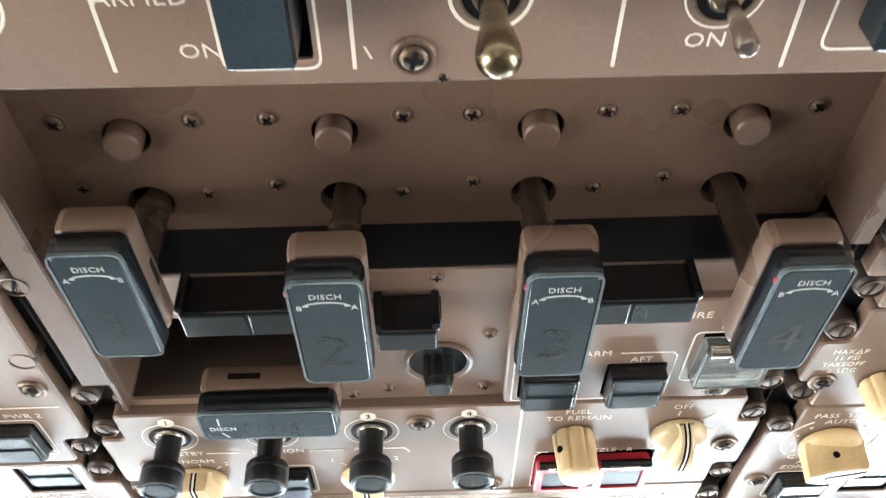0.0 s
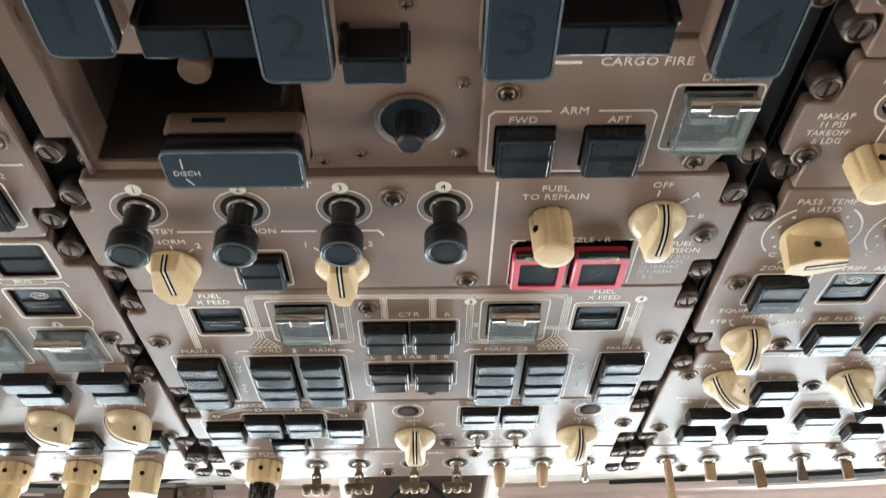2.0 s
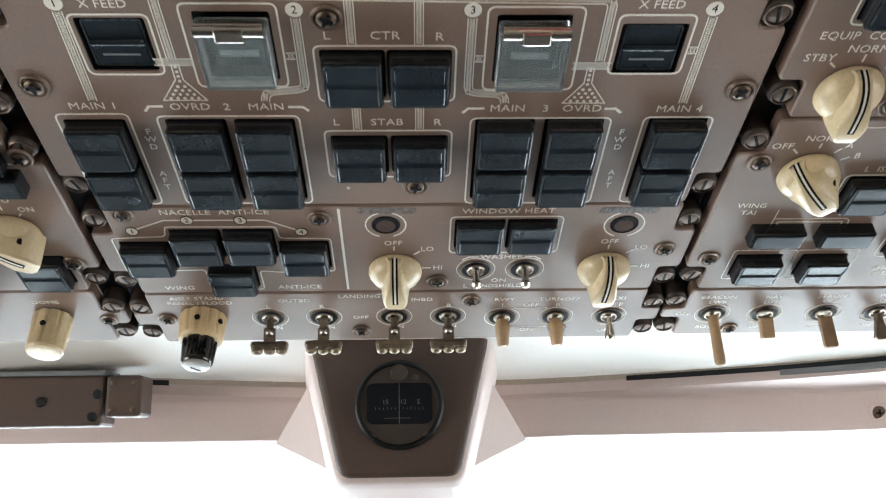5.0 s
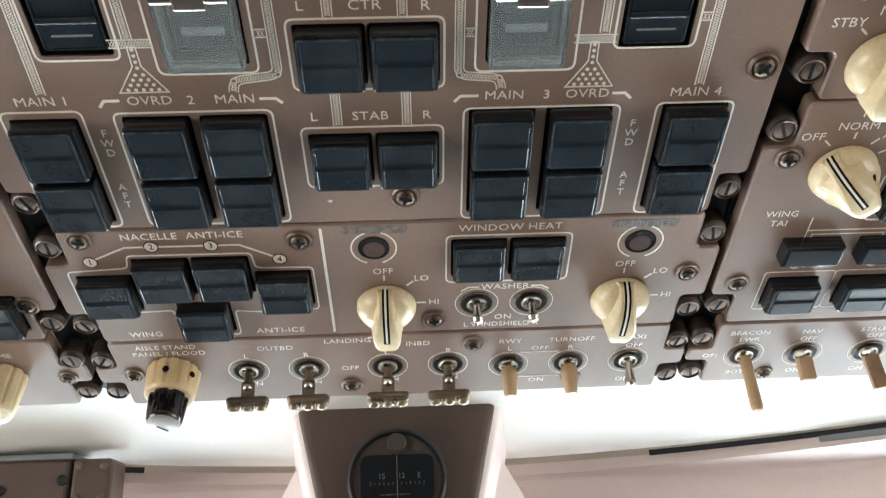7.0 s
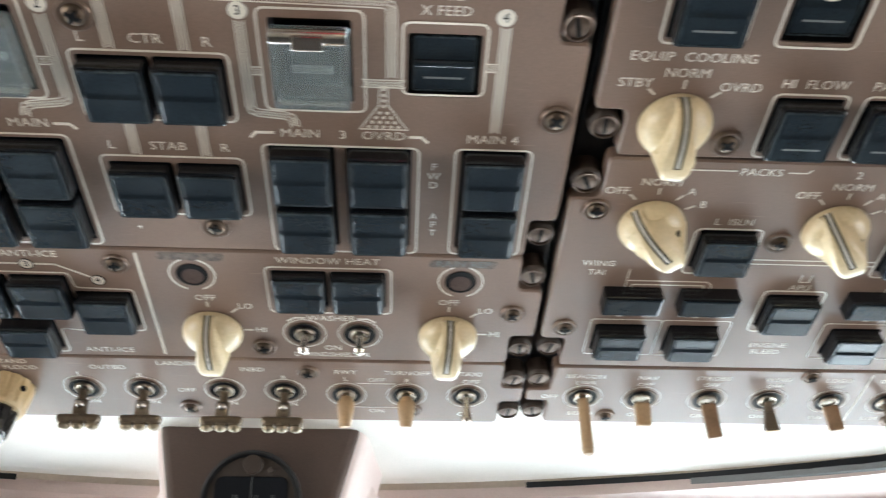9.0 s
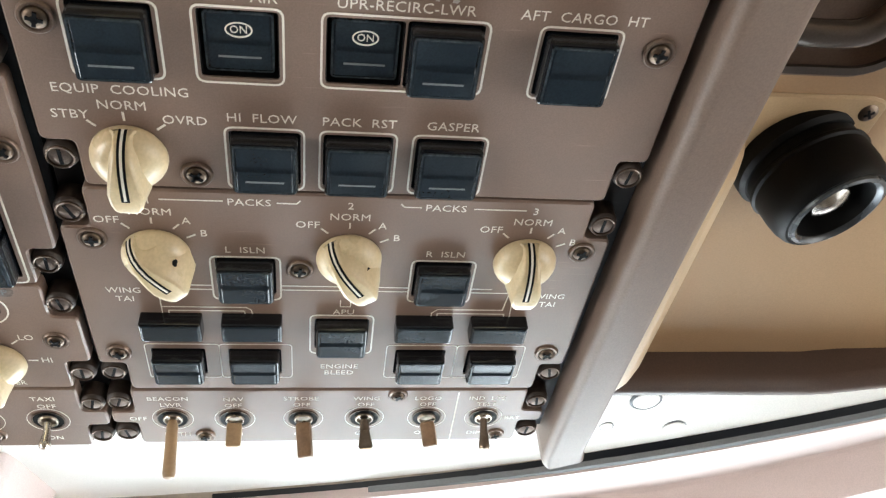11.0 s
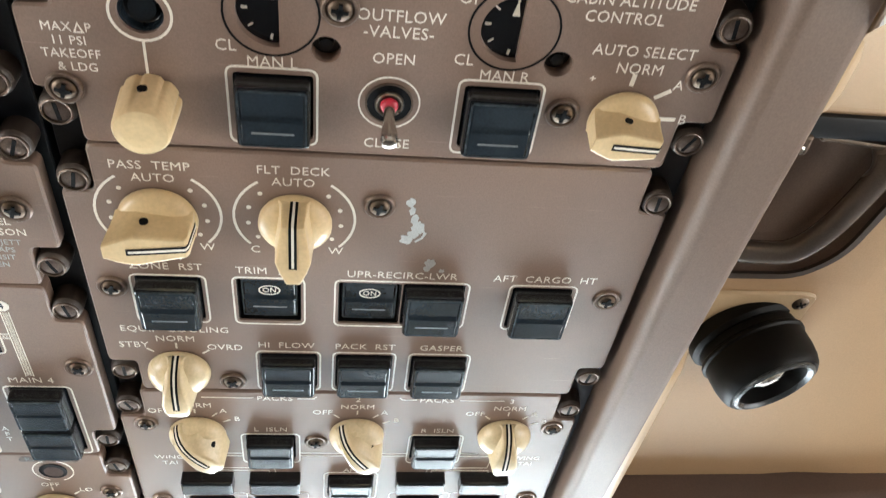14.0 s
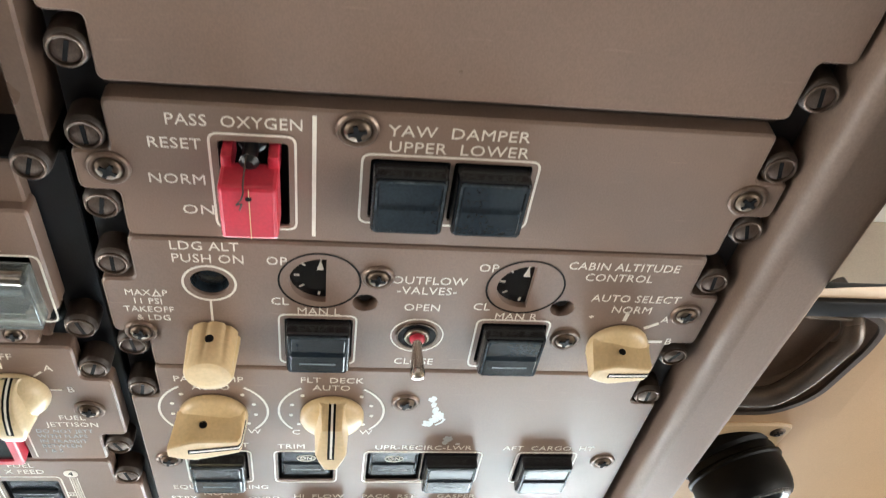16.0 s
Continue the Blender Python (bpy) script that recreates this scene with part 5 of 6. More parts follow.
oxy = right_unit("oxygen_panel", "brown passenger oxygen and yaw damper panel with red guard", 185, 224.5, 108.6, 262.6)
oxy.hole(143, 202.5, 15, 25)
for x in (177.2, 195.8):
    oxy.button(x, 203, 16.6, 17, 5.5)
close_unit(oxy, (194, 214.5), 14)
oxy.well(143, 202.5, 15, 25, 8)
oxy.text(139.5, 220, "PASS  OXYGEN", 3.0, 0.95)
oxy.text(126.6, 213.6, "RESET", 2.9, 1.0)
oxy.text(126.2, 203.4, "NORM", 2.9, 1.0)
oxy.text(130, 194.2, "ON", 2.9, 1.12)
oxy.outline(133.8, 152, 189, 217)
oxy.line([(156, 187), (156, 223)], 0.9)
oxy.text(187, 220, "YAW  DAMPER", 3.0, 1.05)
oxy.text(187.4, 215.6, "UPPER  LOWER", 3.0, 1.03)
oxy.outline(166.4, 206.2, 192.4, 213.4)
for x, y in ((165, 220), (258.2, 205), (112.2, 206)):
    oxy.screw(x, y, 0, 3.5)
gd = part("switch_guard", box(12.4, 15.4, 8.5, 1.0, 2), RED, oxy.root, oxy.at(142.6, 203.6), label="red plastic guard with a wire seal")
for s in (-1, 1):
    part("guard_arm", box(2.4, 6, 9, 0.7, -5), RED, gd, (s * 4.9, 7.6, 0))
part("guard_lever", lathe([(1.6, -4), (1.7, 3), (2.2, 4.4), (1.0, 5.4)], 14), KNOBBLACK, gd, (0, 9.6, 0))
part("lever_nut", lathe([(3.2, -5), (3.2, -2.4), (2.4, -2.0)], 18), KNOBBLACK, gd, (0, 9.6, 0))
# thin cream line paints the bright highlight of the seam
part("guard_seam", box(0.22, 14.6, 0.3, 0, 10.3), CREAM, gd, (0.3, -0.2, 0), label="painted highlight along the moulding seam")
part("wire_seal", tube(curve([(-0.4, 12, 4), (-0.8, 8.6, 9.6), (-0.8, 6.6, 10.8), (-1.4, 4.6, 10.9), (-2.4, 3.0, 10.8), (-1.2, 3.6, 11.0), (-1.8, 1.6, 10.8)], 5), 0.2, 6), LIP, gd, label="thin broken copper seal wire")
part("seal_hole", lathe([(0.7, 10.2), (0.7, 10.6), (0.3, 10.62)], 12), WELL, gd, (0.2, 4.6, 0))

cab = right_unit("cabin_altitude_panel", "brown cabin altitude panel with two outflow valve gauges", 133, 184.2, 107.8, 261)
cab.holes += [circle(130.2, 168.6, 4.9), circle(169.4, 162.6, 3.4, 16), circle(222.4, 162.6, 3.4, 16)]
for x in (157.5, 210.8):
    cab.button(x, 146.3, 17, 17, 5, True)
    cab.holes.append([(x + 0.8 + 8.4 * math.cos(a), 170.6 + 8.2 * math.sin(a)) for a in [radians(d) for d in range(84, 277, 8)]])
close_unit(cab, (174.5, 141.5))
for x, y, w, h in ((130, 182.0, "LDG ALT", 3.0), (130.6, 177.6, "PUSH ON", 3.0), (112.2, 164.2, "MAX", 2.2), (118.8, 164.2, "P", 2.2), (114.2, 160.9, "11 PSI", 2.2), (114.2, 157.6, "TAKEOFF", 2.2), (115, 154.2, "& LDG", 2.2),
                   (147, 177.6, "OP", 2.9), (147.4, 162.2, "CL", 2.9), (185.5, 172, "OUTFLOW", 2.9), (185.2, 168, "-VALVES-", 2.9), (184.6, 161.2, "OPEN", 2.8), (184.4, 137, "CLOSE", 2.8),
                   (200, 177.6, "OP", 2.9), (200.4, 162.2, "CL", 2.9), (157.4, 158.4, "MAN L", 2.8), (210.4, 158.4, "MAN R", 2.8), (235.2, 179.6, "CABIN ALTITUDE", 2.78), (234.8, 175.4, "CONTROL", 2.8),
                   (241.9, 167.2, "AUTO SELECT", 2.85), (241.9, 162.6, "NORM", 2.85), (252.6, 158.8, "A", 2.7), (256.6, 149, "B", 2.8)):
    cab.text(x, y, w, h, 0.93)
cab.line([(115.9, 163.15), (117.7, 163.15), (116.8, 165.3)], 0.35, True)
cab.line(circle(130.2, 168.6, 6.5, 32), 0.6, True, "marking_ring")
part("push_switch", lathe([(5.0, -6), (5.0, -1.0), (4.5, -1.2), (4.0, -3.0), (3.4, -3.4), (3.0, -2.4), (1.0, -2.2)], 24), LENS, cab.root, cab.at(130.2, 168.6), label="black recessed push switch")
cab.line([(130, 162.1), (129.8, 152.5)], 0.6)
cab.round_knob(129.8, 147, 6.9, 13.5)
for x in (158, 211.2):
    gx = x - 0.4
    groove = part("gauge_ring", ribbon(circle(0, 0, 10.3, 36), 0.5, -0.2, 0.1, True), WELL, cab.root, cab.at(gx, 170.6))
    part("gauge_face", box(12, 21, 0.6, 0, -2.6), BLACK, groove, (-3.4, 0, 0))
    part("pointer", sheet([(-1.7, 2.6), (0.0, 2.6), (-0.75, 6.4)], (), -1.9, -1.5, 0), WHITE, groove, (0.9, 0, 0), label="white gauge pointer")
    for d in (97, 140, 178, 215, 260):
        a = radians(d)
        part("scale_tick", ribbon([(1 + 7.6 * math.cos(a), 7.4 * math.sin(a)), (1 + 6.2 * math.cos(a), 6.0 * math.sin(a))], 0.6 if d in (97, 178, 260) else 0.38, -1.9, -1.7), WHITE, groove)
    part("trim_screw", lathe([(3.8, -6), (3.8, -4), (1.8, -4), (1.6, -2), (0.6, -1.8)], 16), KNOBBLACK, cab.root, cab.at(x + 11.3, 162.6))
    cab.outline(gx - 10.6, gx + 9.9, 135.4, 157)
tg = cab.toggle(184.3, 149.2, "bat", -14, 12)
part("boot", lathe([(2.2, 1.0), (2.0, 1.9), (1.5, 2.3), (1.3, 2.3)], 16), RED, tg, label="red rubber toggle boot")
for a in ([(241.2, 161.4), (241, 158)], [(251.2, 157.4), (247.6, 155)], [(254.8, 149), (250.6, 149)]):
    cab.line(a, 1.1)
cab.bar_knob(241.4, 148.0, -98, 0.90, CREAM, 1.0, -1)
for x, y in ((172.2, 173), (111, 148.6), (226.2, 149.2), (257.6, 161.6)):
    cab.screw(x, y, 0, 3.2)
cab.line([(230.6, 159.5), (232, 159.5)], 0.3)
cab.line([(231.3, 158.8), (231.3, 160.2)], 0.3)

temp = right_unit("air_conditioning_panel", "brown temperature and air conditioning panel with chipped paint", 30.6, 132.2, 107.4, 259.2)
temp.button(126, 76.4, 17.2, 17.6, 5, True)
temp.button(154, 76.4, 17.2, 17.2, -1.5, True, True)
temp.button(183.2, 76.2, 17.2, 17.2, -1.5, True, True)
temp.button(202, 76.2, 17.2, 17.6, 5, True)
temp.button(234.6, 76, 17.2, 17.6, 5)
for x in (159, 183, 207.2):
    temp.button(x, 42, 17, 17, 4.5, True)
close_unit(temp, (120.5, 40))
for x, y, w in ((161.6, 122.8, "AUTO"), (138.2, 98.2, "W"), (151, 98, "C"), (172.8, 98.2, "W"), (117.6, 98, "C"),
                (126, 94, "ALTN"), (126, 89.9, "ZONE  RST"), (149.4, 89.2, "TRIM"), (160, 89, "AIR"), (192.2, 89, "UPR-RECIRC-LWR"), (234.4, 89, "AFT  CARGO  HT"), (125.4, 62, "EQUIP  COOLING"),
                (125, 57.4, "NORM"), (112.4, 54.2, "STBY"), (139.6, 53.6, "OVRD"), (158.4, 55.2, "HI  FLOW"), (183, 55.2, "PACK  RST"), (207.2, 55.2, "GASPER")):
    temp.text(x, y, w, 2.65, 1.03)
for x, y, w in ((126.4, 126.4, "PASS  TEMP"), (126.8, 122.4, "AUTO"), (161.6, 126.7, "FLT  DECK")):
    temp.text(x, y, w, 2.65, 1.0)
for x0, x1 in ((115.6, 136.4), (143.8, 164.2), (173, 212.4), (224.4, 245)):
    temp.outline(x0, x1, 65.8, 86.4)
for x in (159, 183, 207.2):
    temp.outline(x - 10, x + 10, 31.6, 52.2)
for cx in (126.8, 161.8):
    cy = 110.2
    for a0, a1 in ((125, 222), (-42, 59)):
        temp.line([(cx + 15.9 * math.cos(radians(a)), cy + 15.2 * math.sin(radians(a))) for a in range(a0, a1, 8)], 0.7, False, "marking_arc")
    dots = [sheet(circle(cx - temp.x + 12.4 * math.cos(radians(a)), cy - temp.y + 12 * math.sin(radians(a)), 0.65, 10), (), 0, 0.12, 0) for a in (135, 163, 190, 217, 45, 17, -10, -37)]
    part("scale_dots", join(*dots), WHITE, temp.root)
temp.bar_knob(126.8, 109.4, -90, 1.04, CREAM, 1.05, -1)
temp.bar_knob(162, 109.8, 0, 0.99, CREAM, 0.9)
temp.bar_knob(125, 42.4, 0, 0.98, PALE, 0.75)
for a in ([(125, 55.6), (125, 52.8)], [(116, 52.6), (118, 50.8)], [(134.8, 52.2), (132.6, 50.4)]):
    temp.line(a, 0.6)
for x, y in ((184, 116), (110.4, 81), (255, 81), (141, 36)):
    temp.screw(x, y, 0, 3.2)


def chip(cx, cy, lobes, seed):
    """A patch of flaked paint with a ragged rim."""
    rnd = random.Random(seed)
    for x, y, r, k in lobes:
        pts = []
        for i in range(18):
            a = 2 * math.pi * i / 18
            rr = r * rnd.uniform(0.72, 1.15)
            pts.append((x - temp.x + cx + rr * math.cos(a), y - temp.y + cy + rr * k * math.sin(a)))
        part("bare_patch", sheet(rounded(pts, 0.3, 2), (), 0, 0.07, 0), CHIP, temp.root, label="flaked patch of bare metal")


chip(194, 106.5, ((-1.8, 11, 1.3, 1.3), (-1.2, 8.2, 0.9, 1.7), (-0.4, 5, 1.2, 1.6), (0.8, 2.0, 2.0, 1.3), (-0.4, -0.6, 1.5, 1.1), (-2.0, -2.6, 1.9, 1.0)), 5)
part("bare_scratch", ribbon(temp.local([(195.6, 107.9), (197.0, 106.4), (196.2, 104.6), (194.4, 103.0)]), 0.7, 0, 0.07), CHIP, temp.root)
chip(199.6, 94.5, ((0, 0, 1.8, 1.1), (-0.8, -2.2, 1.0, 1.4), (3.6, -3, 0.9, 0.9)), 9)

packs = right_unit("bleed_air_panel", "brown pack and bleed air panel with selectors and lights", -64.6, 29.8, 105.8, 257)
packs.button(151.8, -4.8, 16.4, 15.2, 4.5)
packs.button(211.2, -4.8, 16.4, 15.2, 4.5)
packs.button(181.2, -32.6, 16.4, 14.8, 4.5)
for x in (128.6, 153.4, 208.4, 233.2):
    packs.flat_button(x - 0.6, -26.8, 18.8, 8.8, 5)
for x in (128, 152.8, 208.6, 233.6):
    packs.button(x, -48.2, 16.2, 13, 5)
close_unit(packs, (20.5, -55))
for n, x in enumerate((127, 182, 235.4)):
    packs.text(x, 25.8, str(n + 1), 2.6)
    packs.text(x, 21.4, "NORM", 2.6, 1.05)
    packs.text(x - 12, 18, "OFF", 2.6, 1.05)
    packs.text(x + 9.4, 18.2, "A", 2.6)
    packs.text(x + 13.8, 13.4, "B", 2.6)
    for a in ([(x, 19.4), (x, 17)], [(x - 8.2, 16.8), (x - 6.2, 14.8)], [(x + 7.4, 17), (x + 5.6, 15)], [(x + 11.6, 13), (x + 9, 11.6)]):
        packs.line(a, 0.55)
    packs.bar_knob(x + 0.2, 5.6, (44, 36, 0)[n], 0.98, PALE, (1.45, 1.25, 0.75)[n], 0 if n == 2 else 1)
packs.text(154, 26, "PACKS", 2.5, 1.1)
packs.text(209, 26, "PACKS", 2.5, 1.1)
for a in ([(130, 26.4), (147, 26.4)], [(161.5, 26.2), (167, 26.2), (168, 27.4)], [(196, 27.4), (197, 26.2), (202, 26.2)], [(217, 26.2), (232.5, 26.2)]):
    packs.line(a, 0.4)
packs.text(152, 6.8, "L  ISLN", 2.5, 1.05)
packs.text(211.2, 6.8, "R  ISLN", 2.5, 1.05)
packs.outline(141.6, 162, -15.4, 4)
packs.outline(201.4, 221.2, -15.4, 4)
packs.outline(171, 191.4, -43.2, -22.8)
for x in (115.2, 247.6):
    packs.text(x, -12, "WING", 2.4, 1.05)
    packs.text(x, -16, "TAI", 2.4, 1.05)
packs.text(181.6, -21.2, "APU", 2.4, 1.05)
packs.text(181.0, -51.0, "ENGINE", 2.4, 1.05)
packs.text(181.0, -54.6, "BLEED", 2.4, 1.05)
# bleed ducts, drawn as double lines
for a in ([(133, -9), (141.4, -9)], [(133, -10.9), (141.4, -10.9)], [(162.2, -8.7), (201.2, -8.7)], [(162.2, -10.6), (201.2, -10.6)], [(221.4, -8.8), (228, -8.8)], [(221.4, -10.6), (233.6, -10.6)],
          [(125.4, -14), (125.4, -25)], [(127.4, -25), (127.4, -21.2), (150.4, -21.2), (151, -25)], [(125.4, -19.4), (151, -19.4), (152.6, -20.6), (153.2, -25)],
          [(210.0, -25), (210.0, -21), (211.8, -19.2), (233.2, -19.2), (234, -10.6)], [(211.9, -25), (211.9, -21.2), (234, -21.2), (234.4, -25)], [(235.6, -13), (236.2, -25)],
          [(180.4, -15), (180.4, -18.4)], [(180.4, -18.4), (183.6, -18.4)], [(183.6, -15), (183.6, -18.4)]):
    packs.line(a, 0.36)
for x0, x1 in ((117.6, 141.4), (141.4, 165), (196.8, 221), (221, 245)):
    packs.outline(x0, x1, -57.4, -38.6, 1.5, 0.32)
for n, x in enumerate((126.4, 152, 209.6, 235.6)):
    disc = part("number_disc", sheet(circle(0, 0, 1.9, 18), (), 0, 0.14, 0), WHITE, packs.root, packs.at(x, -35.2))
    WORDS.append((disc, (0, 0, 0.16), str(n + 1), 2.0, 0.9, "DARK", 0))
for x, y in ((110.2, 10.6), (167.8, -1), (253, 9.4), (109.2, -43.4), (253, -42.4)):
    packs.screw(x, y, 0, 3.1)

nav = right_unit("navigation_light_panel", "brown beacon, strobe and logo light switch panel", -100.6, -65.4, 104.6, 256)
close_unit(nav, (-73.4, -94), 14)
for x, y, w in ((121.4, -71, "BEACON"), (122, -74.9, "LWR"), (144, -71.4, "NAV"), (143.8, -75.4, "OFF"), (168, -71, "STROBE"), (168.2, -75, "OFF"), (191.8, -71, "WING"), (191.6, -75, "OFF"), (214.4, -71, "LOGO"),
                (214.6, -75, "OFF"), (236.6, -71, "IND  LTS"), (237, -75, "TEST"), (109.8, -83.8, "OFF"), (122.6, -94.6, "BOTH"), (143.6, -94.8, "ON"), (168, -95, "ON"), (191, -94.8, "ON"), (214, -94.8, "ON"),
                (248.4, -84.4, "BRT"), (235, -95, "DIM")):
    nav.text(x, y, w, 2.3, 1.06)
nav.toggle(122, -83.6, "rod", -16, 21, 6)
nav.toggle(144, -84, "square", -18, 9, 0, SLEEVE)
nav.toggle(168.8, -84, "square", -20, 13, 16)
nav.toggle(191.4, -83.6, "flare", -26, 10.5, 8)
nav.toggle(215, -83.8, "square", -22, 9.5, 18)
nav.toggle(237, -83.8, "bat", -16, 12, -8, BRONZE)
nav.line([(225.4, -67), (225.8, -99.4)], 0.6)
for x, y in ((203, -68.6), (132.6, -95.4), (243.6, -96)):
    nav.screw(x, y, 0, 2.7)

# ---- overhead panel, left column ----
LL, LR = -271.0, -119.5


def left_unit(name, label, y0, y1):
    m = Module(name, label, (LL + LR) / 2, (y0 + y1) / 2)
    m.y0, m.y1, m.dl, m.dr = y0, y1, LL, LR
    return m


irs = left_unit("standby_power_panel", "brown electrical standby power panel", 112, 300)
irs.button(-138, 129, 16.6, 17, 4)
close_unit(irs, (121, 172, 205))
irs.outline(-148.5, -127.6, 118, 140)
irs.screw(-122, 158, 0, 3.2)
irs.text(-130.8, 142.4, "PWR 2", 2.4, 1.1)
irs.line([(-160, 147), (-118, 147.4)], 0.7)

elec = left_unit("electrical_panel", "brown electrical generator panel with guarded buttons", 27, 111)
elec.button(-138, 99, 18, 17, -1.5)
elec.button(-140.5, 73, 18, 16.6, -1.5, True, True)
elec.button(-170, 73, 18, 16.6, -1.5, True, True)
elec.guarded(-140.5, 42, 19.6, 22.5, 4.5)
elec.guarded(-172, 42, 19.6, 22.5, 4.5)
close_unit(elec, (104.5, 37))
elec.outline(-149.5, -127.5, 88.6, 109)
elec.outline(-151.4, -129.4, 63, 83)
elec.outline(-181, -159, 63, 83)
elec.outline(-152.6, -128.4, 28.4, 56.4)
elec.outline(-184, -160, 28.4, 56.4)
elec.line([(-129.4, 75), (-126.6, 60), (-128.4, 54)], 0.35)
elec.line(rounded([(-150, 85.4), (-134, 85.4), (-134, 88.6), (-150, 88.6)], 1.5, 4), 0.35, True, "marking_frame")
elec.text(-142, 87, "BUS", 2.1, 1.2)
elec.line([(-134, 86.6), (-128, 86.6), (-127, 83.6)], 0.35)
for n, x in enumerate((-172, -140.5)):
    disc = part("number_disc", sheet(circle(0, 0, 2.0, 18), (), 0, 0.14, 0), WHITE, elec.root, elec.at(x, 58))
    WORDS.append((disc, (0, 0, 0.16), str(n + 3), 2.1, 0.9, "DARK", 0))
elec.screw(-123.6, 47.5, 0, 3.2)

hyd = left_unit("hydraulic_panel", "brown hydraulic pump panel with cream selectors", -61.4, 26.4)
for x in (-136, -167.5, -199):
    hyd.flat_button(x, 15.4, 19.4, 9.4, 5)
    hyd.flat_button(x + 2.8, 4.4, 19.4, 9.4, 5)
    hyd.button(x + 0.6, -47, 16.4, 16.6, 4.5)
close_unit(hyd, (18, -53))
for x in (-136, -171, -206):
    hyd.bar_knob(x - 2.2, -23.4, 56, 1.02, PALE, 1.45, 1)
    hyd.text(x - 10.6, -11.6, "OFF", 2.4)
    hyd.text(x + 6.6, -11.4, "ON", 2.4)
    hyd.text(x - 1.5, -6.6, "AUTO", 2.2)
    hyd.line([(x - 1.2, -9), (x - 1.2, -11.6)], 0.5)
    hyd.line([(x + 4.4, -13.2), (x + 3, -15)], 0.5)
    hyd.text(x - 13, -34, "AUX", 2.2)
hyd.line([(-170, 12.2), (-124, 11.4)], 0.5)
for x, y in ((-121.6, 14.4), (-124, -43), (-207, -96)):
    if y > -60:
        hyd.screw(x, y, 0, 3.1)

dome = left_unit("interior_light_panel", "brown glareshield and dome light dimmer panel", -100.4, -62)
close_unit(dome, (-74, -93), 14)
dome.text(-177, -66.6, "GLARESHIELD", 2.2, 1.05)
dome.text(-177, -70, "PANEL / FLOOD", 2.2, 1.05)
dome.text(-144, -69.6, "DOME", 2.3, 1.1)
k = dome.round_knob(-177.4, -81, 9.2, 11.5, CREAM, "dual_knob", 0, 14, 0.07)
part("inner_knob", lathe([(5.8, 11), (6.2, 12.4), (6.0, 14), (5.5, 22.4), (4.8, 24), (4.2, 24.4), (2, 24.5)], 72, 6, 0.12), CREAM, k, label="cream inner dimmer knob")
dome.round_knob(-144.4, -80.4, 7.5, 16.6, PALE, "round_knob", 0, 10)
k = dome.round_knob(-212, -80, 9.2, 11.5, CREAM, "dual_knob", 0, 14, 0.07)
part("inner_knob", lathe([(5.8, 11), (6.2, 12.4), (6.0, 14), (5.5, 22.4), (4.8, 24), (4.2, 24.4), (2, 24.5)], 72, 6, 0.12), CREAM, k, label="cream inner dimmer knob")
for x, y in ((-196, -94), (-123.4, -83)):
    dome.screw(x, y, 0, 2.8)

# ---- things round the panel ----
def place(x, y, z, name, label, category):
    """A thing that faces aft, upright: local x right, y up, z towards the rear."""
    return Module(name, label, 0, 0, 0, category, "", pose(x, y, z, 90, 0, 0))


def bare_group(m):
    if "group" in m.root:
        del m.root["group"]


comp = place(-0.0085, 0.572, 1.637, "magnetic_compass", "standby compass with black dial in a brown housing", "compass")
bare_group(comp)
front = [(-31, -37), (31, -37), (48, 32), (48, 46), (-48, 46), (-48, 32)]


def housing(levels, r):
    """A shell lofted from inset copies of the housing's outline."""
    bm, rings = bmesh.new(), []
    for d, z in levels:
        rings.append([bm.verts.new((x * MM, y * MM, z * MM)) for x, y in rounded(inset(front, d), r, 5)])
    for a, b in zip(rings, rings[1:]):
        for i in range(len(a)):
            bm.faces.new((a[i], a[(i + 1) % len(a)], b[(i + 1) % len(b)], b[i]))
    bm.faces.new(rings[0])
    return moved(bm, pose(0, 0, 0, -9))


body = part("housing", housing(((7, 0.0), (5.4, -0.3), (4.2, -1.0), (3.4, -2.4), (3.0, -4.0)), 6), BROWN, comp.root, label="dark brown moulded housing")
# outer rim in pale rose stands in for the glare round the brown housing
part("surround", housing(((3.2, -3.2), (1.6, -4.2), (0.4, -6.6), (-1.0, -12.0), (-7.0, -60.0)), 7), PINK, body, label="rounded rim of the housing, coloured pale for window glare")
bez = part("bezel", lathe([(21.4, -3), (21.4, 2.4), (20.4, 3.2), (19.8, 3.2), (19.2, 1.8), (18.8, 1.2)], 40), KNOBBLACK, comp.root, (0, 0, 2))
for s in (-1, 1):
    wedge = bmesh.new()
    tri = [wedge.verts.new((s * x * MM, y * MM, z * MM)) for x, y, z in ((44, 22, -40), (69, -17, -62), (38, -30, -30), (30, 0, -35))]
    wedge.faces.new(tri)
    got = bmesh.ops.extrude_face_region(wedge, geom=wedge.faces[:])
    bmesh.ops.translate(wedge, vec=(-s * 4 * MM, 0, -14 * MM), verts=[v for v in got["geom"] if isinstance(v, bmesh.types.BMVert)])
    part("gusset", wedge, PINK, comp.root, label="pale rose gusset between housing and header")
part("dial_plate", lathe([(19.2, 0), (19.2, 1.3), (1, 1.4)], 40), LIP, bez)
part("dial_window", sheet(rect(0, 0.5, 31.5, 19.4, 4.0), (), 1.4, 2.2, 0.4), DIAL, bez, label="black compass window")
part("lubber_line", box(0.32, 19, 0.3, 0, 2.2), DARKWHITE, bez, (0, 0.5, 0))
part("adjust_knob", lathe([(4.2, 1), (4.2, 3.2), (3.6, 3.8), (1, 3.9)], 24), LIP, bez, (0, 15.2, 0))
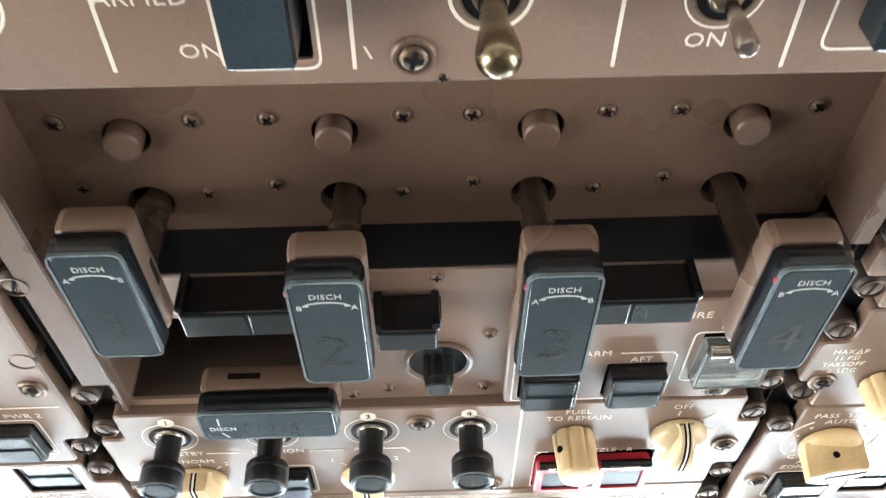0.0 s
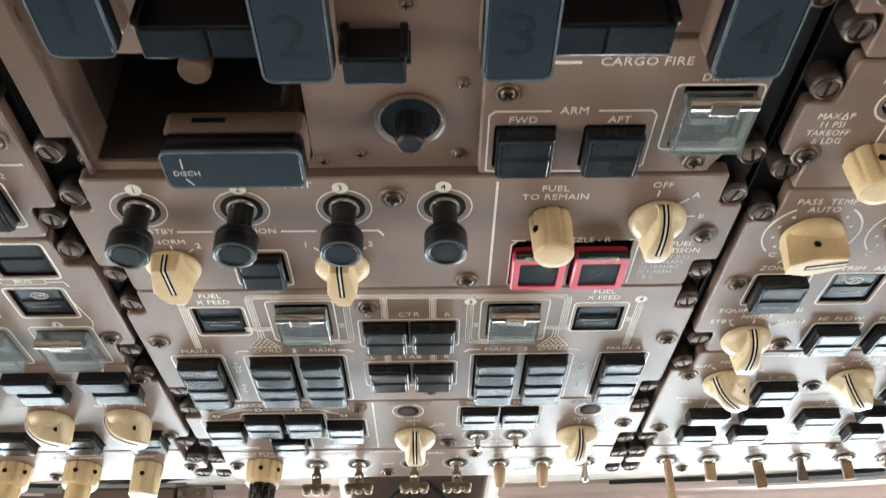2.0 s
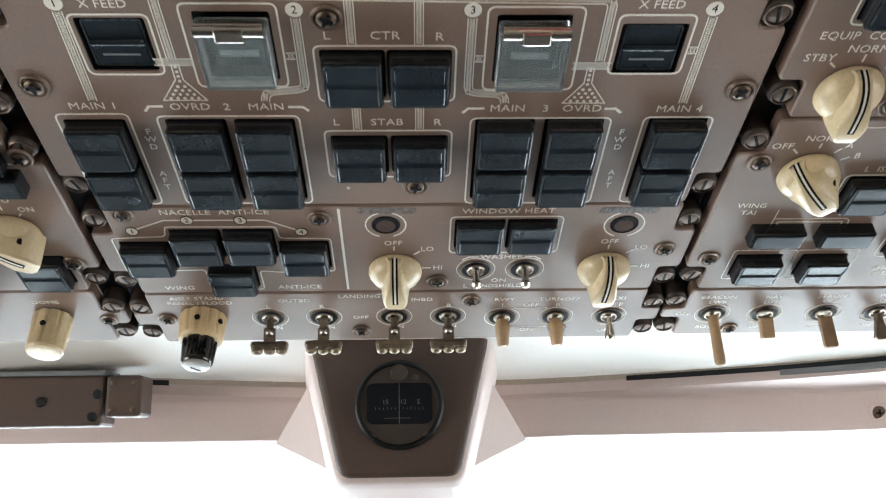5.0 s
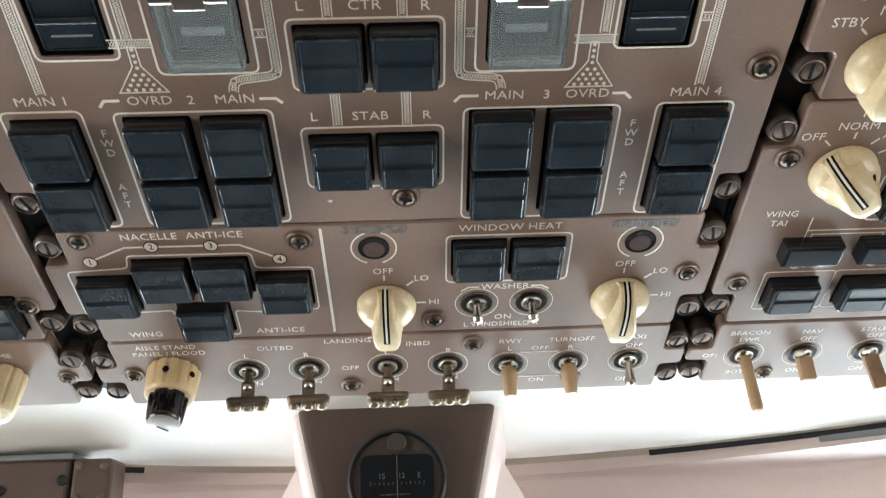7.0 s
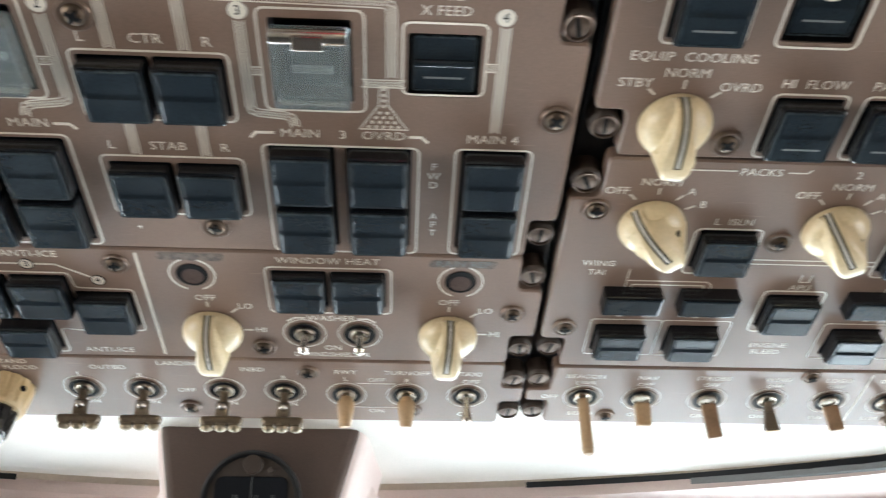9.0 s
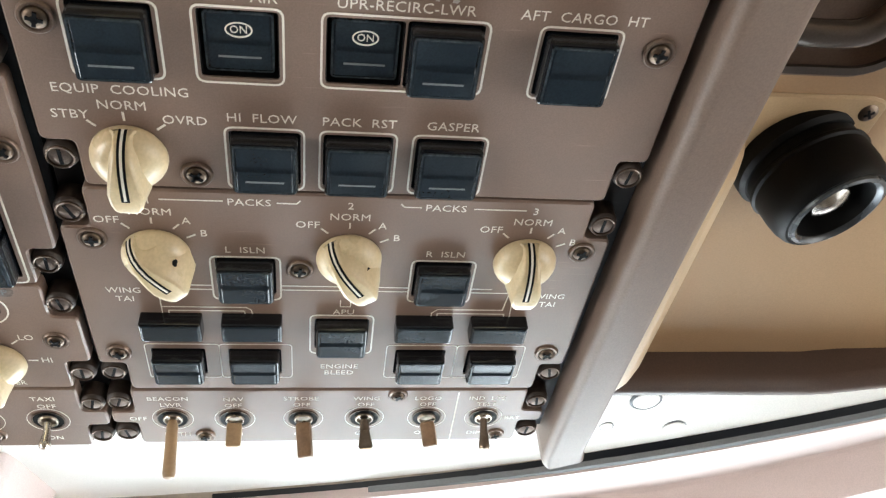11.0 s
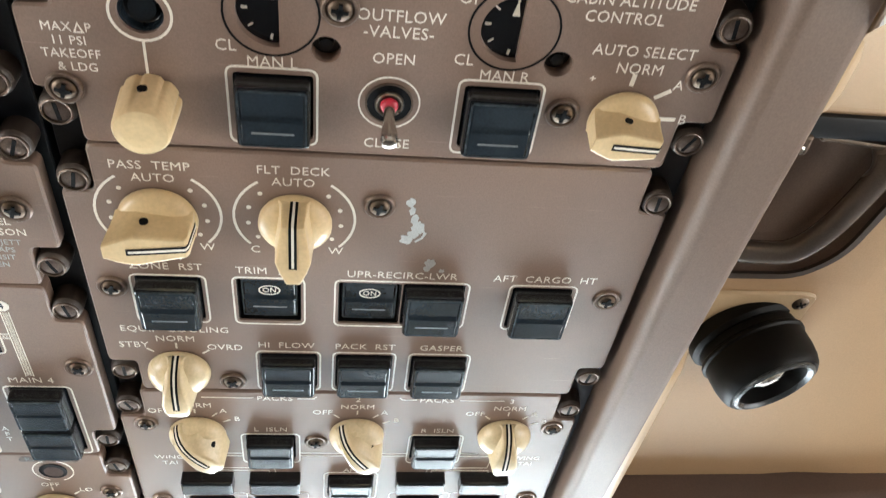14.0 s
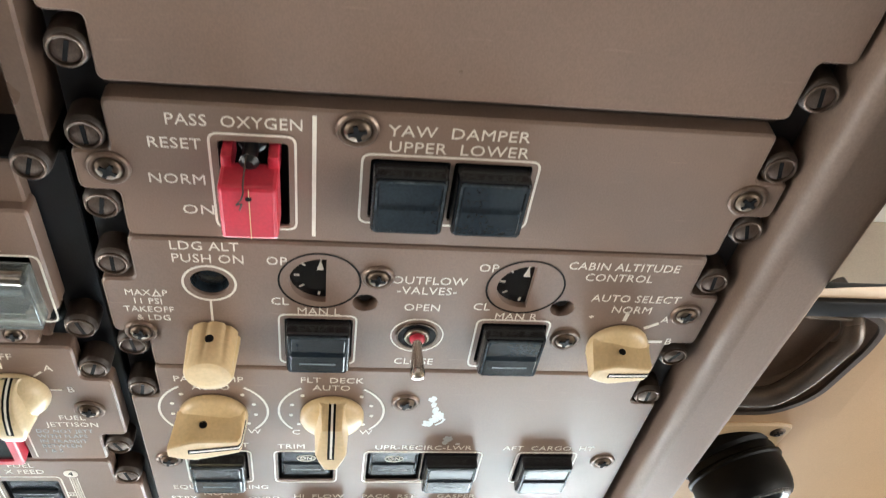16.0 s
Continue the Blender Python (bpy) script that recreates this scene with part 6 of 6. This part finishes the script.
for x, w in ((-6.6, "15"), (1.9, "12"), (9.4, "E")):
    WORDS.append((bez, (x, 1.2, 2.3), w, 2.2, 0.95, "DIM", 0))
for i in range(13):
    part("card_tick", box(0.2, 1.0 if i % 3 else 1.6, 0.2, 0, 2.2), DARKWHITE, bez, (-11.4 + i * 1.9, -1.8, 0))
part("placard_bar", box(13, 0.35, 0.3, 0, 2.2), DARKGREY, bez, (-1, -6.4, 0))
for x, y in ((-12.6, -14.2), (12.6, -13.8), (8, 13)):
    part("bezel_screw", lathe([(1.5, 1), (1.5, 2.2), (1.0, 2.5)], 12), LIP, bez, (x, y, 0))

vis = place(-0.4661, 0.612, 1.643, "sun_visor_rail", "dark brown bolted sun visor rail above the window", "visor rail")
bare_group(vis)
body = part("rail_body", box(594, 26, 22, 1.6, -12), BROWN, vis.root, (7, 0, 0))
end = part("end_bracket", box(18.5, 21.4, 20, 2.0, -10), BROWN, vis.root, (314.5, 2.2, 0))
part("top_strip", box(596, 2.6, 23, 0.5, -12), GREY, vis.root, (7, 14.2, 0), label="pale grey strip on top of the rail")
for x, y in ((266, -0.5), (294.5, 3.2), (292.5, -8.2), (150, -1), (60, -1)):
    part("bolt", lathe([(2.6, 9), (2.6, 10.8), (2.0, 11.4), (0.6, 11.5)], 14), KNOBBLACK, body, (x, y, 0))
for x, y in ((-5.4, 7), (5.4, 7), (-5.4, -7), (5.4, -7)):
    part("bolt", lathe([(1.6, 8), (1.6, 10.6), (1.2, 11.0), (0.5, 11.1)], 12), STEEL, end, (x, y, 0))

scr = place(0.272, 0.652, 1.632, "header_screw", "round countersunk screw in the windshield header", "screw")
bare_group(scr)
part("washer", lathe([(6.2, -2), (6.2, 0.8), (5.2, 1.2), (4.4, 0.8)], 24), PINK, scr.root)
part("screw_head", lathe([(4.2, 0), (4.2, 1.0), (0.6, 1.5)], 20), STEEL, scr.root)
part("screw_slot", join(box(4.4, 0.9, 0.3, 0, 1.3), box(0.9, 4.4, 0.3, 0, 1.3)), WELL, scr.root)

# reading lamp on its tan plate
lamp = Module("reading_lamp", "black swivel reading lamp on a tan mounting plate", 336, 18, -40, "reading lamp", "")
bare_group(lamp)
base = part("mounting_plate", sheet(rounded([(-38, -6), (-6, -14), (18, 4), (20, 26), (14, 28), (-38, 27)], 4, 4), (), 0, 3.4, 0.8), PLATE, lamp.root, label="tan mounting plate")
part("screw_head", lathe([(3.4, 2.4), (3.4, 3.4), (2.6, 4.0), (0.6, 4.2)], 18), STEEL, base, (14, 22, 0))
part("screw_slot", join(box(3.6, 0.9, 0.3, 0, 4.0), box(0.9, 3.6, 0.3, 0, 4.0)), WELL, base, (14, 22, 0), 30)
aim = Matrix.Translation(Vector((-0.3, 0.4, 0)) * MM) @ Vector((0.24, -0.11, 0.965)).to_track_quat("Z", "Y").to_matrix().to_4x4()
part("socket", moved(lathe([(22.6, -6), (22.4, 2.6), (21.0, 4.2), (19.4, 4.4)], 44), aim), LAMPBLACK, lamp.root)
head = part("lamp_head", moved(lathe([(16, -10), (19.2, -4), (20.2, 2), (20.0, 7), (20.4, 7.8), (21.4, 8.4), (21.5, 9.6), (20.7, 10.4), (20.7, 17), (20.2, 21), (19.2, 24), (18.0, 25.4), (17.0, 25.2), (16.6, 25.8), (15.2, 26.2), (14.0, 25.2), (13.2, 20), (12, 14)], 56, 0, 0.0, False), aim), LAMPBLACK, lamp.root, label="matt black ribbed lamp head")
part("front_ring", moved(lathe([(16.9, 25.3), (16.6, 26.2), (15.4, 26.6), (14.4, 26.0), (13.9, 25.0)], 52, 0, 0.0, False), aim), RINGGREY, head, label="worn grey front ring")
part("reflector", moved(lathe([(12, 15), (8, 12), (0.5, 10)], 32, 0, 0.0, False), aim), RINGGREY, head)
part("bulb", moved(lathe([(5.6, 10), (8.4, 15), (8.2, 19.4), (6.8, 22.0), (3.6, 23.4), (0.6, 23.8)], 28), aim), CHROME, head, label="small mirrored lamp bulb")

# grab handle in its dark tub
grab = Module("grab_handle", "dark brown metal grab handle in a recessed tub", 330, 100, -38, "grab handle", "")
bare_group(grab)
bm = bmesh.new()
rings = []
for d, z in ((-2.2, 0.1), (-1.8, 1.0), (-0.4, 1.4), (0.8, 0.6), (1.6, -2.0), (3.0, -9), (5.0, -11.4), (10, -12)):
    rings.append([bm.verts.new((x * MM, y * MM, z * MM)) for x, y in inset(TUB, d)])
for a, b in zip(rings, rings[1:]):
    for i in range(len(a)):
        bm.faces.new((a[i], a[(i + 1) % len(a)], b[(i + 1) % len(b)], b[i]))
bm.faces.new(rings[-1])
part("tub", bm, BEAM, grab.root)
part("tub_rim", ribbon(inset(TUB, 0.6), 2.6, 0.4, 1.9, True), LIP, grab.root, label="near-black raised rim round the tub")
part("grip", tube(curve([(-32, -31, -12), (-22, -31.5, 0), (-8, -31, 3), (3, -28, 4), (11, -16, 4), (16, 2, 4), (17.6, 9, 3.6), (17.4, 14, 0), (15.6, 17.4, -7), (14, 18.4, -14)], 6), 4.3, 16), GRIP, grab.root, label="round worn metal grip")
part("hinge_strip", box(24, 2.2, 3.0, 0.8), STEEL, grab.root, (4, 17.6, -1), -6, label="thin worn metal strip under the hinge")
part("hinge_bar", box(56, 9, 10, 1.6), KNOBBLACK, grab.root, (0, 23.5, -7), label="black hinge bar across the tub")
part("hinge_block", box(16, 10, 12, 1.6), KNOBBLACK, grab.root, (-22, -36, -12))
part("hinge_clamp", box(9, 8, 5, 1.2), STEEL, grab.root, (-16, 17, -1))
part("hinge_pin", lathe([(1.6, 0), (1.6, 2), (1.0, 2.4)], 14), CHROME, grab.root, (-16, 17, 4))

# ---- lettering, from the built-in font ----
made = []
for parent, at, words, h, wide, align, turn in WORDS:
    cu = bpy.data.curves.new("lettering", "FONT")
    cu.body, cu.size, cu.extrude, cu.resolution_u = words, 1.0, 0.02, 2
    cu.align_x, cu.align_y, cu.space_character = "LEFT" if align.endswith("LEFT") else "CENTER", "CENTER", 1.04
    made.append((new("lettering", cu), parent, at, h, wide, align, turn))
bpy.context.view_layer.update()
graph = bpy.context.evaluated_depsgraph_get()
for ob, parent, at, h, wide, align, turn in made:
    me = bpy.data.meshes.new_from_object(ob.evaluated_get(graph))
    s = h * MM / 0.70
    me.transform(Matrix.Diagonal((s * wide, s, 0.003, 1)))
    me.materials.clear()
    part("lettering", me, {"DARK": WELL, "DIM": DARKWHITE, "DIMLEFT": LEGEND, "DIGIT": DIGIT, "LEGEND": LEGEND}.get(align, WHITE), parent, at, turn)
for ob, *_ in made:
    cu = ob.data
    bpy.data.objects.remove(ob)
    bpy.data.curves.remove(cu)
